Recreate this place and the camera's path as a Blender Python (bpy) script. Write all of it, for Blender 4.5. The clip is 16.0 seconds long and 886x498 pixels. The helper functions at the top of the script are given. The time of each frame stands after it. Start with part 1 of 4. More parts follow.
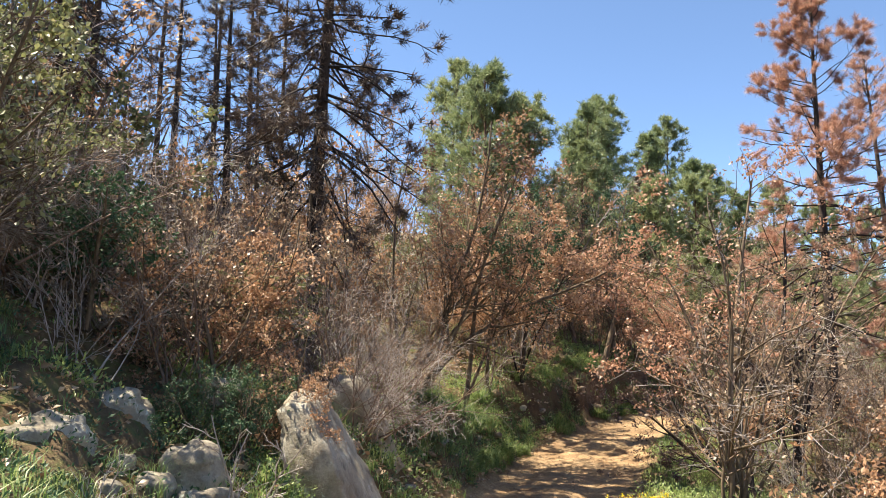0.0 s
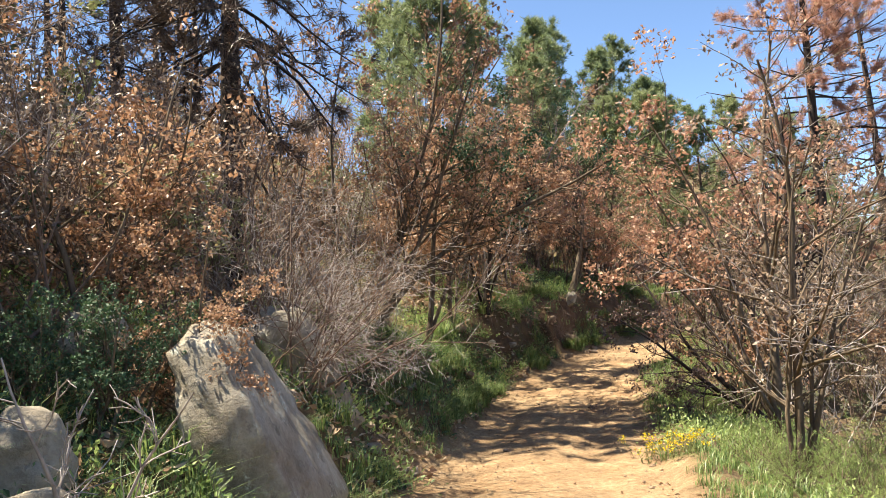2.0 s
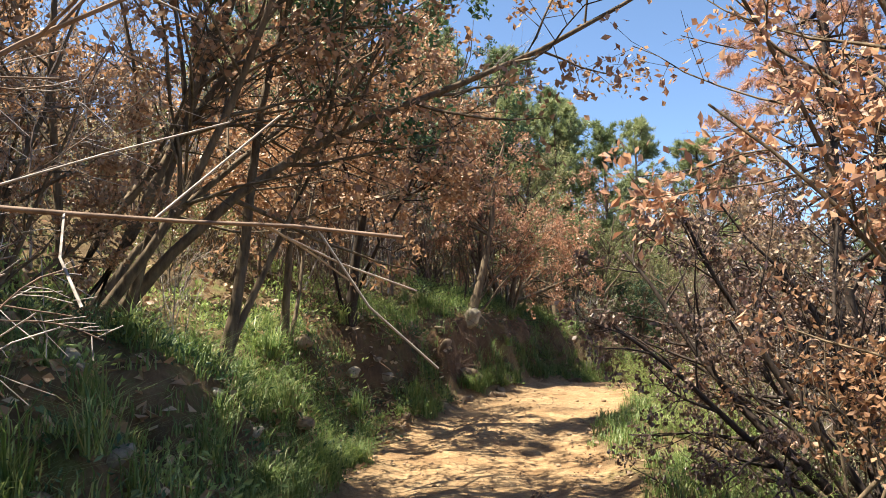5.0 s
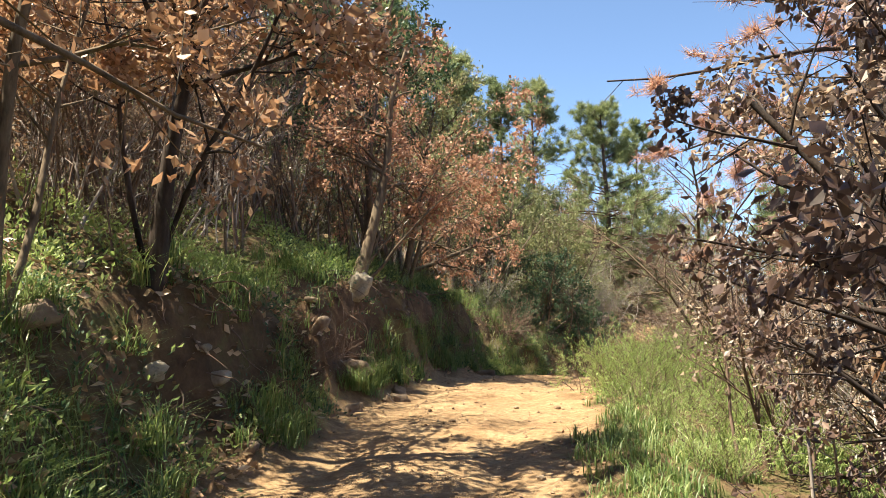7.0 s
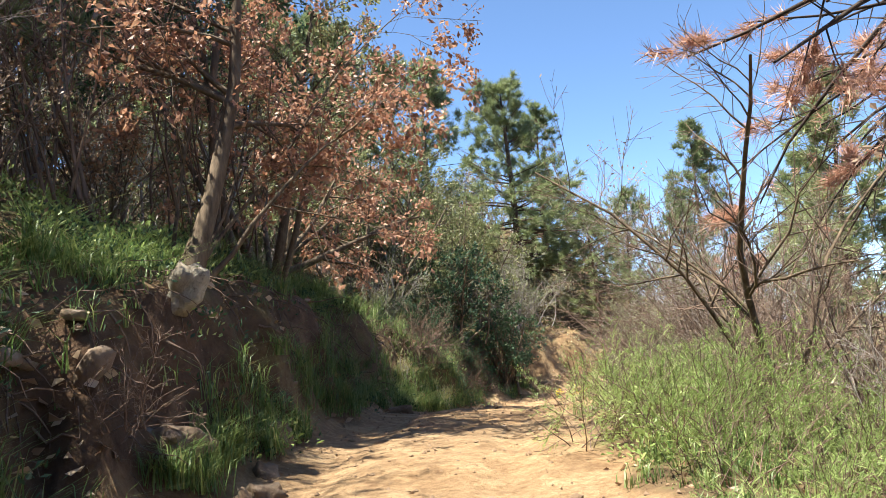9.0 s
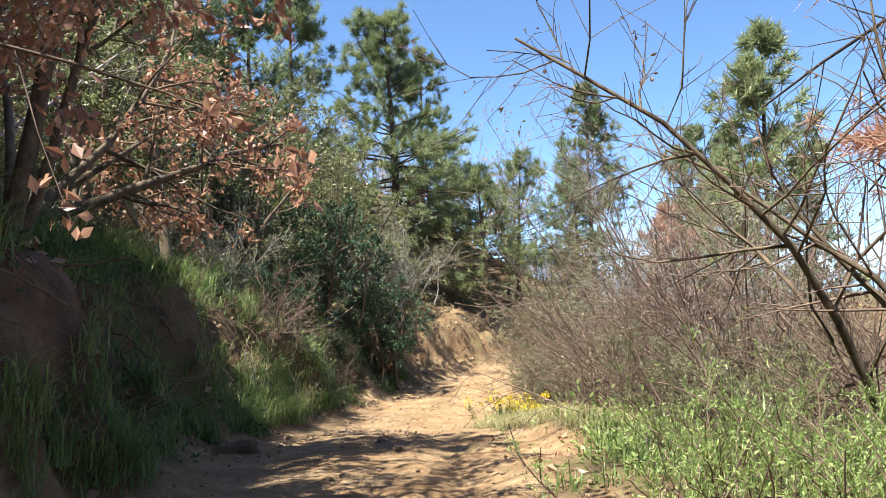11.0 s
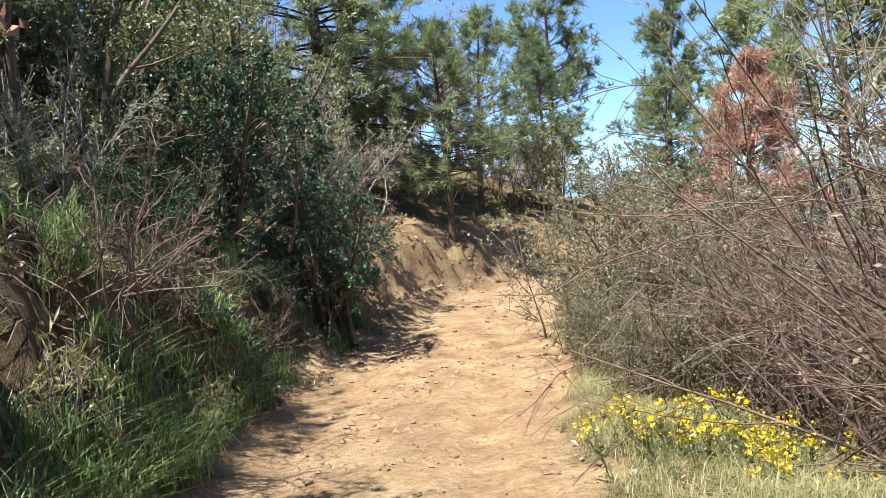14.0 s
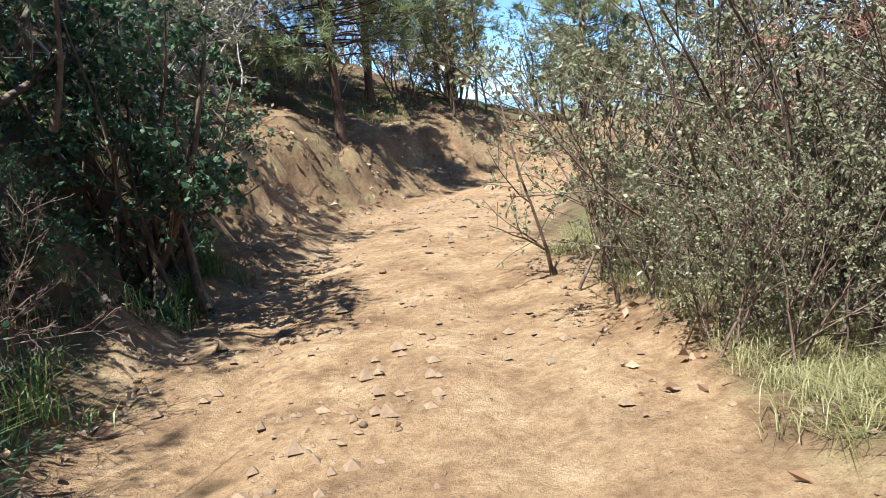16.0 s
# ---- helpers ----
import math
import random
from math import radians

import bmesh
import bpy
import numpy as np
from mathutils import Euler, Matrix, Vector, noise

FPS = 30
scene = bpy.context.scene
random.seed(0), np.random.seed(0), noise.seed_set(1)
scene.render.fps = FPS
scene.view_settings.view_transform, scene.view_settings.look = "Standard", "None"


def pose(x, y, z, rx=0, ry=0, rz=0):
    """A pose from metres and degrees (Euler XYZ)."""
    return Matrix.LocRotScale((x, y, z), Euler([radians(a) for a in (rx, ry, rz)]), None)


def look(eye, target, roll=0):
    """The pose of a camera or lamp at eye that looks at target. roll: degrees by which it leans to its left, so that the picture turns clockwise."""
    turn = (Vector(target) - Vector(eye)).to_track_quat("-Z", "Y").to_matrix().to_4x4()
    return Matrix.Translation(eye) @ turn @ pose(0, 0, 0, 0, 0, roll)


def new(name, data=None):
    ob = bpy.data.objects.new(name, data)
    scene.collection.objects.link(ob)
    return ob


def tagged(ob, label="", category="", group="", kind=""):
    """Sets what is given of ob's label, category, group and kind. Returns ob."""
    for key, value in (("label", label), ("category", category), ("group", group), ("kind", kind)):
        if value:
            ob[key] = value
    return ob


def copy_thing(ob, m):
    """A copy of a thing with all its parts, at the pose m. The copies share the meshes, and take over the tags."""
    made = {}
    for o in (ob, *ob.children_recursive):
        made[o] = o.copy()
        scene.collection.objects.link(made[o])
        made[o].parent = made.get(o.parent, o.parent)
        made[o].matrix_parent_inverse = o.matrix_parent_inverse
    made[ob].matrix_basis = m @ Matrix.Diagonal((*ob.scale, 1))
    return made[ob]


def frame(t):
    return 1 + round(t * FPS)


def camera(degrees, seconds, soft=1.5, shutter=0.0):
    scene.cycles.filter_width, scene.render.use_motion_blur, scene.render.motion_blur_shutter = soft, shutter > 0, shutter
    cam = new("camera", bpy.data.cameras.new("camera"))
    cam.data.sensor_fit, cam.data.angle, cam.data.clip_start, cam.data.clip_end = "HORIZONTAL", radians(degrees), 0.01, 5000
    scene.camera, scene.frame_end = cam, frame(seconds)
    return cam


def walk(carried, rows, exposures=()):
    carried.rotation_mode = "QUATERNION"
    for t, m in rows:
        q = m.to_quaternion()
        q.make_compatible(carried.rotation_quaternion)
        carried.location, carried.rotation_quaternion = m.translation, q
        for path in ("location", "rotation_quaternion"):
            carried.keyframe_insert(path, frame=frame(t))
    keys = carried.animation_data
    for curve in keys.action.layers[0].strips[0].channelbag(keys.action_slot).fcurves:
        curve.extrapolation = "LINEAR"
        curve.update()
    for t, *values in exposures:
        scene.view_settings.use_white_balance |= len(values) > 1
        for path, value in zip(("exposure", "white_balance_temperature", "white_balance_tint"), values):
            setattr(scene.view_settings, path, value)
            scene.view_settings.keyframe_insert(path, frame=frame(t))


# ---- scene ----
cam = camera(59.5, 16.0, soft=0.9)
METRES, EYE, TILT, LEAN, TURN = 34.0, 1.3, 8.0, -0.5, 0.0
ROWS = [
    (0.0, 0.0, 0.0, 0.0, 0.0, 0.0, -0.0),
    (0.5, -0.0039, 0.0165, -0.004, 1.92, -0.88, 0.64),
    (1.0, -0.0055, 0.0358, -0.0105, 2.34, -3.2, 0.94),
    (1.5, -0.0063, 0.0582, -0.0157, -0.92, -4.88, 1.59),
    (2.0, -0.0067, 0.0839, -0.0221, -4.52, -3.91, 3.13),
    (2.5, -0.0067, 0.1128, -0.0297, -7.43, -2.48, 3.78),
    (3.0, -0.0049, 0.145, -0.0381, -9.95, -2.05, 2.13),
    (3.5, 0.0008, 0.181, -0.0472, -12.19, -2.38, -0.41),
    (6.0, 0.0349, 0.3485, -0.0788, -16.1, 0.06, -1.3),
    (6.5, 0.0429, 0.3833, -0.0844, -19.61, -0.51, -1.66),
    (7.0, 0.0521, 0.4183, -0.0889, -23.3, -1.5, -2.62),
    (7.5, 0.0642, 0.4515, -0.0932, -27.04, -2.49, -2.79),
    (8.0, 0.078, 0.4823, -0.0968, -29.78, -2.26, -0.78),
    (8.5, 0.0901, 0.5129, -0.1005, -31.0, -0.96, 0.61),
    (9.0, 0.1027, 0.5419, -0.104, -32.11, -0.31, -0.25),
    (9.5, 0.117, 0.5695, -0.1077, -34.51, -1.03, -2.03),
    (10.0, 0.1319, 0.5959, -0.1091, -37.39, -1.92, -3.18),
    (12.5, 0.2071, 0.7146, -0.1189, -46.63, -2.43, -2.12),
    (13.0, 0.222, 0.7387, -0.1223, -47.13, -3.44, -2.18),
    (13.5, 0.2377, 0.7629, -0.1259, -48.14, -5.68, -2.16),
    (14.0, 0.2548, 0.7875, -0.1306, -49.78, -8.81, -2.05),
    (14.5, 0.2746, 0.8118, -0.1368, -52.0, -11.85, -1.88),
    (15.0, 0.2964, 0.8346, -0.1465, -54.69, -13.74, -1.75),
    (15.5, 0.3217, 0.8585, -0.1546, -57.57, -14.2, -1.45),
    (16.0, 0.3494, 0.8853, -0.1642, -60.7, -13.63, -1.19),
]
walk(cam, [(t, pose(0, 0, EYE, TILT, LEAN, TURN) @ pose(METRES * x, METRES * y, METRES * z, 90 + pitch, roll, yaw)) for t, x, y, z, yaw, pitch, roll in ROWS],
     exposures=[(0.0, 1.78, 7000, 6), (3.5, 1.78, 7000, 5), (7.0, 1.92, 7300, 4), (9.5, 1.8, 6300, 4), (13.0, 1.62, 6100, 4), (16.0, 1.44, 5600, 4)])

# ---------------------------------------------------------------- world and sun
SUN_YAW, SUN_UP = 80.0, 64.0
world = bpy.data.worlds.new("sky")
scene.world = world
world.use_nodes = True
wn = world.node_tree
sky = wn.nodes.new("ShaderNodeTexSky")
sky.sky_type = "NISHITA"
sky.sun_disc = False
sky.sun_elevation = radians(SUN_UP)
sky.sun_rotation = radians(-SUN_YAW)
sky.altitude = 1800
sky.air_density, sky.dust_density, sky.ozone_density = 0.7, 0.0, 3.5
wn.nodes["Background"].inputs[1].default_value = 0.098
wn.links.new(sky.outputs[0], wn.nodes["Background"].inputs[0])
sun = new("sun", bpy.data.lights.new("sun", "SUN"))
sun.data.energy, sun.data.angle, sun.data.color = 5.0, radians(0.55), (1.0, 0.92, 0.8)
sun_way = Vector((-math.sin(radians(SUN_YAW)) * math.cos(radians(SUN_UP)), math.cos(radians(SUN_YAW)) * math.cos(radians(SUN_UP)), math.sin(radians(SUN_UP))))
sun.matrix_world = look(sun_way * 60, (0, 0, 0))


# ---------------------------------------------------------------- materials
def mat(name, rough=0.8):
    m = bpy.data.materials.new(name)
    m.use_nodes = True
    m.node_tree.nodes["Principled BSDF"].inputs["Roughness"].default_value = rough
    m.node_tree.nodes["Principled BSDF"].inputs["Specular IOR Level"].default_value = 0.25
    return m


def node(m, kind, **values):
    n = m.node_tree.nodes.new(kind)
    for key, value in values.items():
        n.inputs[key.replace("_", " ")].default_value = value
    return n


def link(m, a, b):
    m.node_tree.links.new(a, b)


def ramp(m, fac, stops):
    n = m.node_tree.nodes.new("ShaderNodeValToRGB")
    els = n.color_ramp.elements
    while len(els) < len(stops):
        els.new(0.5)
    for e, (at, c) in zip(els, stops):
        e.position, e.color = at, (*c, 1)
    link(m, fac, n.inputs[0])
    return n.outputs[0]


def mixed(m, fac, a, b, how="MIX"):
    n = m.node_tree.nodes.new("ShaderNodeMix")
    n.data_type, n.blend_type = "RGBA", how
    for k, v in ((0, fac), (6, a), (7, b)):
        if hasattr(v, "links"):
            link(m, v, n.inputs[k])
        else:
            n.inputs[k].default_value = v if k == 0 else (*v, 1)
    return n.outputs[2]


def noise_out(m, scale, detail=4.0, rough=0.6, stretch=None):
    n = node(m, "ShaderNodeTexNoise", Scale=scale, Detail=detail, Roughness=rough)
    c = m.node_tree.nodes.new("ShaderNodeTexCoord")
    if stretch:
        p = m.node_tree.nodes.new("ShaderNodeMapping")
        p.inputs["Scale"].default_value = stretch
        link(m, c.outputs["Object"], p.inputs[0])
        link(m, p.outputs[0], n.inputs["Vector"])
    else:
        link(m, c.outputs["Object"], n.inputs["Vector"])
    return n.outputs["Fac"]


def bump(m, height, strength, distance):
    b = node(m, "ShaderNodeBump", Strength=strength, Distance=distance)
    link(m, height, b.inputs["Height"])
    link(m, b.outputs[0], m.node_tree.nodes["Principled BSDF"].inputs["Normal"])


def leaf_mat(name, stops, see=0.3, rough=0.46):
    """Leaves that differ one by one, with light through the blade."""
    m = mat(name, rough)
    m.node_tree.nodes["Principled BSDF"].inputs["Specular IOR Level"].default_value = 0.5
    g = m.node_tree.nodes.new("ShaderNodeNewGeometry")
    o = m.node_tree.nodes.new("ShaderNodeObjectInfo")
    add = m.node_tree.nodes.new("ShaderNodeMath")
    add.operation = "MULTIPLY_ADD"
    link(m, o.outputs["Random"], add.inputs[0])
    add.inputs[1].default_value = 0.36
    sc = m.node_tree.nodes.new("ShaderNodeMath")
    sc.operation = "MULTIPLY"
    sc.inputs[1].default_value = 0.64
    link(m, g.outputs["Random Per Island"], sc.inputs[0])
    link(m, sc.outputs[0], add.inputs[2])
    col = ramp(m, add.outputs[0], stops)
    p = m.node_tree.nodes["Principled BSDF"]
    link(m, col, p.inputs["Base Color"])
    t = m.node_tree.nodes.new("ShaderNodeBsdfTranslucent")
    link(m, col, t.inputs[0])
    mx = m.node_tree.nodes.new("ShaderNodeMixShader")
    mx.inputs[0].default_value = see
    link(m, p.outputs[0], mx.inputs[1])
    link(m, t.outputs[0], mx.inputs[2])
    link(m, mx.outputs[0], m.node_tree.nodes["Material Output"].inputs[0])
    return m


def bark_mat(name, dark, light, scale=14.0, depth=0.02):
    m = mat(name, 0.9)
    f = noise_out(m, scale, 6, 0.65, (1, 1, 0.25))
    patch = noise_out(m, 2.2, 2)
    c = ramp(m, f, [(0.3, dark), (0.72, light)])
    c = mixed(m, 0.35, c, ramp(m, patch, [(0.35, (0.35, 0.35, 0.35)), (0.7, (1.0, 1.0, 1.0))]), "MULTIPLY")
    link(m, c, m.node_tree.nodes["Principled BSDF"].inputs["Base Color"])
    bump(m, f, 0.9, depth)
    return m


BARK = bark_mat("oak_bark", (0.05, 0.036, 0.026), (0.24, 0.18, 0.125))
BARK_DARK = bark_mat("charred_pine_bark", (0.018, 0.014, 0.013), (0.085, 0.062, 0.052))
BARK_PINE = bark_mat("pine_bark", (0.05, 0.032, 0.024), (0.2, 0.13, 0.095))
TWIG_GREY = bark_mat("grey_twig_bark", (0.2, 0.17, 0.16), (0.52, 0.46, 0.43), 20, 0.004)
TWIG_BROWN = bark_mat("brown_twig_bark", (0.085, 0.055, 0.042), (0.27, 0.19, 0.15), 20, 0.004)
LEAF_BROWN = leaf_mat("dry_oak_leaf", [(0.0, (0.13, 0.065, 0.036)), (0.35, (0.3, 0.16, 0.09)), (0.7, (0.44, 0.265, 0.16)), (1.0, (0.53, 0.38, 0.26))], 0.38)
LEAF_RUST = leaf_mat("rust_leaf", [(0.0, (0.2, 0.09, 0.06)), (0.5, (0.44, 0.235, 0.15)), (1.0, (0.6, 0.41, 0.28))], 0.4)
LEAF_DULL = leaf_mat("withered_leaf", [(0.0, (0.1, 0.07, 0.055)), (0.5, (0.27, 0.19, 0.135)), (1.0, (0.46, 0.34, 0.23))], 0.35)
# Purple-brown withered leaf, colour darkened further to hold the shade it hangs in.
LEAF_SHADED = leaf_mat("purple_brown_withered_leaf_shaded", [(0.0, (0.045, 0.028, 0.026)), (0.5, (0.115, 0.072, 0.06)), (0.85, (0.2, 0.125, 0.09)), (1.0, (0.32, 0.2, 0.13))], 0.2)
LEAF_OLIVE = leaf_mat("olive_leaf", [(0.0, (0.08, 0.1, 0.04)), (0.5, (0.19, 0.205, 0.085)), (0.85, (0.31, 0.31, 0.15)), (1.0, (0.42, 0.32, 0.16))], 0.3)
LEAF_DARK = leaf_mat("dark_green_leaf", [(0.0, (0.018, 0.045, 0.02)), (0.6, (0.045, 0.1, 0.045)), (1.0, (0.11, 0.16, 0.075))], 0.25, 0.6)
LEAF_SAGE = leaf_mat("sage_leaf", [(0.0, (0.11, 0.12, 0.065)), (0.6, (0.24, 0.245, 0.14)), (1.0, (0.38, 0.36, 0.22))], 0.3)
LEAF_LIME = leaf_mat("broom_leaf", [(0.0, (0.14, 0.2, 0.055)), (0.6, (0.28, 0.37, 0.12)), (1.0, (0.42, 0.47, 0.19))], 0.38)
NEEDLE_GREEN = leaf_mat("green_needle", [(0.0, (0.1, 0.14, 0.065)), (0.6, (0.235, 0.28, 0.13)), (1.0, (0.38, 0.39, 0.19))], 0.42)
NEEDLE_RED = leaf_mat("red_needle", [(0.0, (0.34, 0.17, 0.115)), (0.6, (0.56, 0.34, 0.25)), (1.0, (0.68, 0.48, 0.37))], 0.35)
NEEDLE_DARK = leaf_mat("scorched_needle", [(0.0, (0.035, 0.028, 0.025)), (0.6, (0.1, 0.07, 0.055)), (1.0, (0.19, 0.13, 0.09))], 0.2)
GRASS = leaf_mat("grass_blade", [(0.0, (0.055, 0.105, 0.03)), (0.5, (0.135, 0.215, 0.065)), (0.85, (0.27, 0.32, 0.12)), (1.0, (0.48, 0.4, 0.2))], 0.4)
GRASS_DRY = leaf_mat("dry_grass_blade", [(0.0, (0.17, 0.17, 0.07)), (0.5, (0.31, 0.285, 0.13)), (1.0, (0.44, 0.38, 0.21))], 0.35)
PETAL = leaf_mat("yellow_petal", [(0.0, (0.62, 0.42, 0.01)), (1.0, (0.85, 0.66, 0.03))], 0.35)
LITTER = leaf_mat("leaf_litter", [(0.0, (0.12, 0.065, 0.04)), (0.5, (0.32, 0.2, 0.12)), (1.0, (0.56, 0.44, 0.31))], 0.2)


def rock_mat(name="granite", stain=0.0):
    m = mat(name, 0.9)
    big, fine, lich = noise_out(m, 2.6, 6, 0.6), noise_out(m, 34, 5, 0.7), noise_out(m, 7.5, 8, 0.72)
    c = ramp(m, big, [(0.3, (0.2, 0.165, 0.125)), (0.52, (0.36, 0.315, 0.25)), (0.72, (0.5, 0.46, 0.39))])
    c = mixed(m, 0.45, c, ramp(m, fine, [(0.3, (0.35, 0.33, 0.3)), (0.7, (1, 1, 1))]), "MULTIPLY")
    streak = noise_out(m, 5.0, 5, 0.65, (2.2, 2.2, 0.35))
    c = mixed(m, 0.3, c, ramp(m, streak, [(0.3, (0.45, 0.4, 0.35)), (0.55, (1, 1, 1))]), "MULTIPLY")
    l = ramp(m, lich, [(0.56, (0, 0, 0)), (0.66, (0.8, 0.8, 0.8))])
    c = mixed(m, l, c, (0.12, 0.105, 0.085))
    l2 = ramp(m, noise_out(m, 4.1, 6, 0.7), [(0.6, (0, 0, 0)), (0.66, (0.8, 0.8, 0.8))])
    c = mixed(m, l2, c, (0.52, 0.53, 0.46))
    if stain:
        c = mixed(m, stain, c, ramp(m, big, [(0.3, (0.1, 0.06, 0.04)), (0.7, (0.26, 0.17, 0.115))]))
    link(m, c, m.node_tree.nodes["Principled BSDF"].inputs["Base Color"])
    bump(m, mixed(m, 0.4, big, fine), 0.9, 0.05)
    return m


def ground_mat():
    """One sheet: bare dirt where the attribute 'bare' is high, cut soil where 'cut' is high, litter and moss elsewhere."""
    m = mat("hill_ground", 0.95)
    a = m.node_tree.nodes.new("ShaderNodeAttribute")
    a.attribute_name = "bare"
    b = m.node_tree.nodes.new("ShaderNodeAttribute")
    b.attribute_name = "cut"
    big, mid, fine, grit = noise_out(m, 0.5, 4), noise_out(m, 2.4, 6, 0.65), noise_out(m, 16, 6, 0.7), noise_out(m, 75, 4, 0.7)
    dirt = ramp(m, mid, [(0.3, (0.17, 0.1, 0.054)), (0.5, (0.315, 0.205, 0.112)), (0.68, (0.43, 0.31, 0.185))])
    dirt = mixed(m, ramp(m, big, [(0.4, (0, 0, 0)), (0.65, (0.7, 0.7, 0.7))]), dirt, (0.335, 0.235, 0.14))
    dirt = mixed(m, 0.75, dirt, ramp(m, fine, [(0.32, (0.5, 0.42, 0.36)), (0.6, (1.1, 1.1, 1.1))]), "MULTIPLY")
    dirt = mixed(m, 0.6, dirt, ramp(m, grit, [(0.3, (0.55, 0.5, 0.45)), (0.6, (1.1, 1.1, 1.1))]), "MULTIPLY")
    soil = ramp(m, mid, [(0.3, (0.07, 0.042, 0.028)), (0.55, (0.15, 0.09, 0.055)), (0.75, (0.3, 0.19, 0.115))])
    soil = mixed(m, 0.5, soil, ramp(m, fine, [(0.3, (0.3, 0.27, 0.25)), (0.7, (1, 1, 1))]), "MULTIPLY")
    floor_c = ramp(m, mid, [(0.3, (0.07, 0.05, 0.03)), (0.5, (0.17, 0.115, 0.065)), (0.62, (0.12, 0.13, 0.045)), (0.8, (0.2, 0.2, 0.07))])
    floor_c = mixed(m, 0.6, floor_c, ramp(m, fine, [(0.3, (0.35, 0.3, 0.25)), (0.7, (1, 1, 1))]), "MULTIPLY")
    c = mixed(m, b.outputs["Fac"], floor_c, soil)
    c = mixed(m, a.outputs["Fac"], c, dirt)
    link(m, c, m.node_tree.nodes["Principled BSDF"].inputs["Base Color"])
    bump(m, mixed(m, 0.4, fine, grit), 0.9, 0.045)
    return m


ROCK, ROCK_EARTH, GROUND = rock_mat(), rock_mat("earthy_granite", 0.7), ground_mat()
STONE = mat("road_stone", 0.9)
_o = STONE.node_tree.nodes.new("ShaderNodeObjectInfo")
link(STONE, mixed(STONE, 0.5, ramp(STONE, _o.outputs["Random"], [(0.0, (0.14, 0.08, 0.05)), (0.6, (0.27, 0.18, 0.11)), (1.0, (0.4, 0.32, 0.24))]), ramp(STONE, noise_out(STONE, 30, 5), [(0.3, (0.14, 0.1, 0.07)), (0.7, (0.34, 0.25, 0.17))])), STONE.node_tree.nodes["Principled BSDF"].inputs["Base Color"])
bump(STONE, noise_out(STONE, 45, 4), 0.7, 0.01)
# Blue of the air's haze is put into the ridge colour; no volume.
HAZE = mat("haze_tinted_hill", 1.0)
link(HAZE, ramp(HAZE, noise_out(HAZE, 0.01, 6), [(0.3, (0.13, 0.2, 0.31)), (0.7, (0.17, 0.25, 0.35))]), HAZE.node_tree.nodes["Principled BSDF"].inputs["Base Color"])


# ---------------------------------------------------------------- geometry helpers
def lattice(ix, iy, seed):
    h = np.sin(ix * 127.1 + iy * 311.7 + seed * 74.7) * 43758.5453
    return h - np.floor(h)


def vnoise(x, y, seed=0):
    """Smooth value noise, -1 to 1."""
    ix, iy = np.floor(x), np.floor(y)
    fx, fy = x - ix, y - iy
    fx, fy = fx * fx * (3 - 2 * fx), fy * fy * (3 - 2 * fy)
    a, b = lattice(ix, iy, seed), lattice(ix + 1, iy, seed)
    c, d = lattice(ix, iy + 1, seed), lattice(ix + 1, iy + 1, seed)
    return 2 * ((a * (1 - fx) + b * fx) * (1 - fy) + (c * (1 - fx) + d * fx) * fy) - 1


def smooth(a, b, x):
    t = np.clip((x - a) / (b - a), 0, 1)
    return t * t * (3 - 2 * t)


def unit(v):
    return v / np.maximum(np.linalg.norm(v, axis=-1, keepdims=True), 1e-9)


def mesh_of(name, verts, faces, material, soft=True):
    """A mesh from an array of corners and an array of triangles or quads."""
    verts, faces = np.asarray(verts, np.float32).reshape(-1, 3), np.asarray(faces, np.int32)
    me = bpy.data.meshes.new(name)
    n, k = faces.shape
    me.vertices.add(len(verts))
    me.vertices.foreach_set("co", verts.ravel())
    me.loops.add(n * k)
    me.loops.foreach_set("vertex_index", faces.ravel())
    me.polygons.add(n)
    me.polygons.foreach_set("loop_start", np.arange(0, n * k, k, dtype=np.int32))
    me.polygons.foreach_set("use_smooth", np.full(n, soft))
    me.update(calc_edges=True)
    me.materials.append(material)
    return me


def part(name, me, parent, label=""):
    ob = new(name, me)
    ob.parent = parent
    return tagged(ob, label)


def tubes(P, R, k=4):
    """Tapered tubes along n lines of m points: P (n, m, 3), R (n, m)."""
    n, m, _ = P.shape
    T = unit(np.gradient(P, axis=1))
    ref = np.where(np.abs(T[..., 2:3]) > 0.9, np.array([1.0, 0, 0]), np.array([0, 0, 1.0]))
    A = unit(np.cross(T, ref))
    B = np.cross(T, A)
    ang = np.arange(k) * 2 * math.pi / k
    V = P[:, :, None] + R[:, :, None, None] * (np.cos(ang)[:, None] * A[:, :, None] + np.sin(ang)[:, None] * B[:, :, None])
    i, j, q = np.meshgrid(np.arange(n), np.arange(m - 1), np.arange(k), indexing="ij")
    b = (i * m + j) * k
    F = np.stack([b + q, b + (q + 1) % k, b + k + (q + 1) % k, b + k + q], -1).reshape(-1, 4)
    return V.reshape(-1, 3), F


def joined(pieces):
    at, V, F = 0, [], []
    for v, f in pieces:
        V.append(v)
        F.append(f + at)
        at += len(v)
    return np.concatenate(V), np.concatenate(F)


def lines(rng, base, way, length, m, wob, up):
    """n crooked lines of m points from base (n, 3) along way (n, 3)."""
    P, D = [base], unit(way)
    for _ in range(m - 1):
        D = unit(D + wob * rng.normal(size=D.shape) + np.array([0, 0, 1.0]) * np.reshape(up, (-1, 1)))
        P.append(P[-1] + D * (np.reshape(length, (-1, 1)) / (m - 1)))
    return np.stack(P, 1)


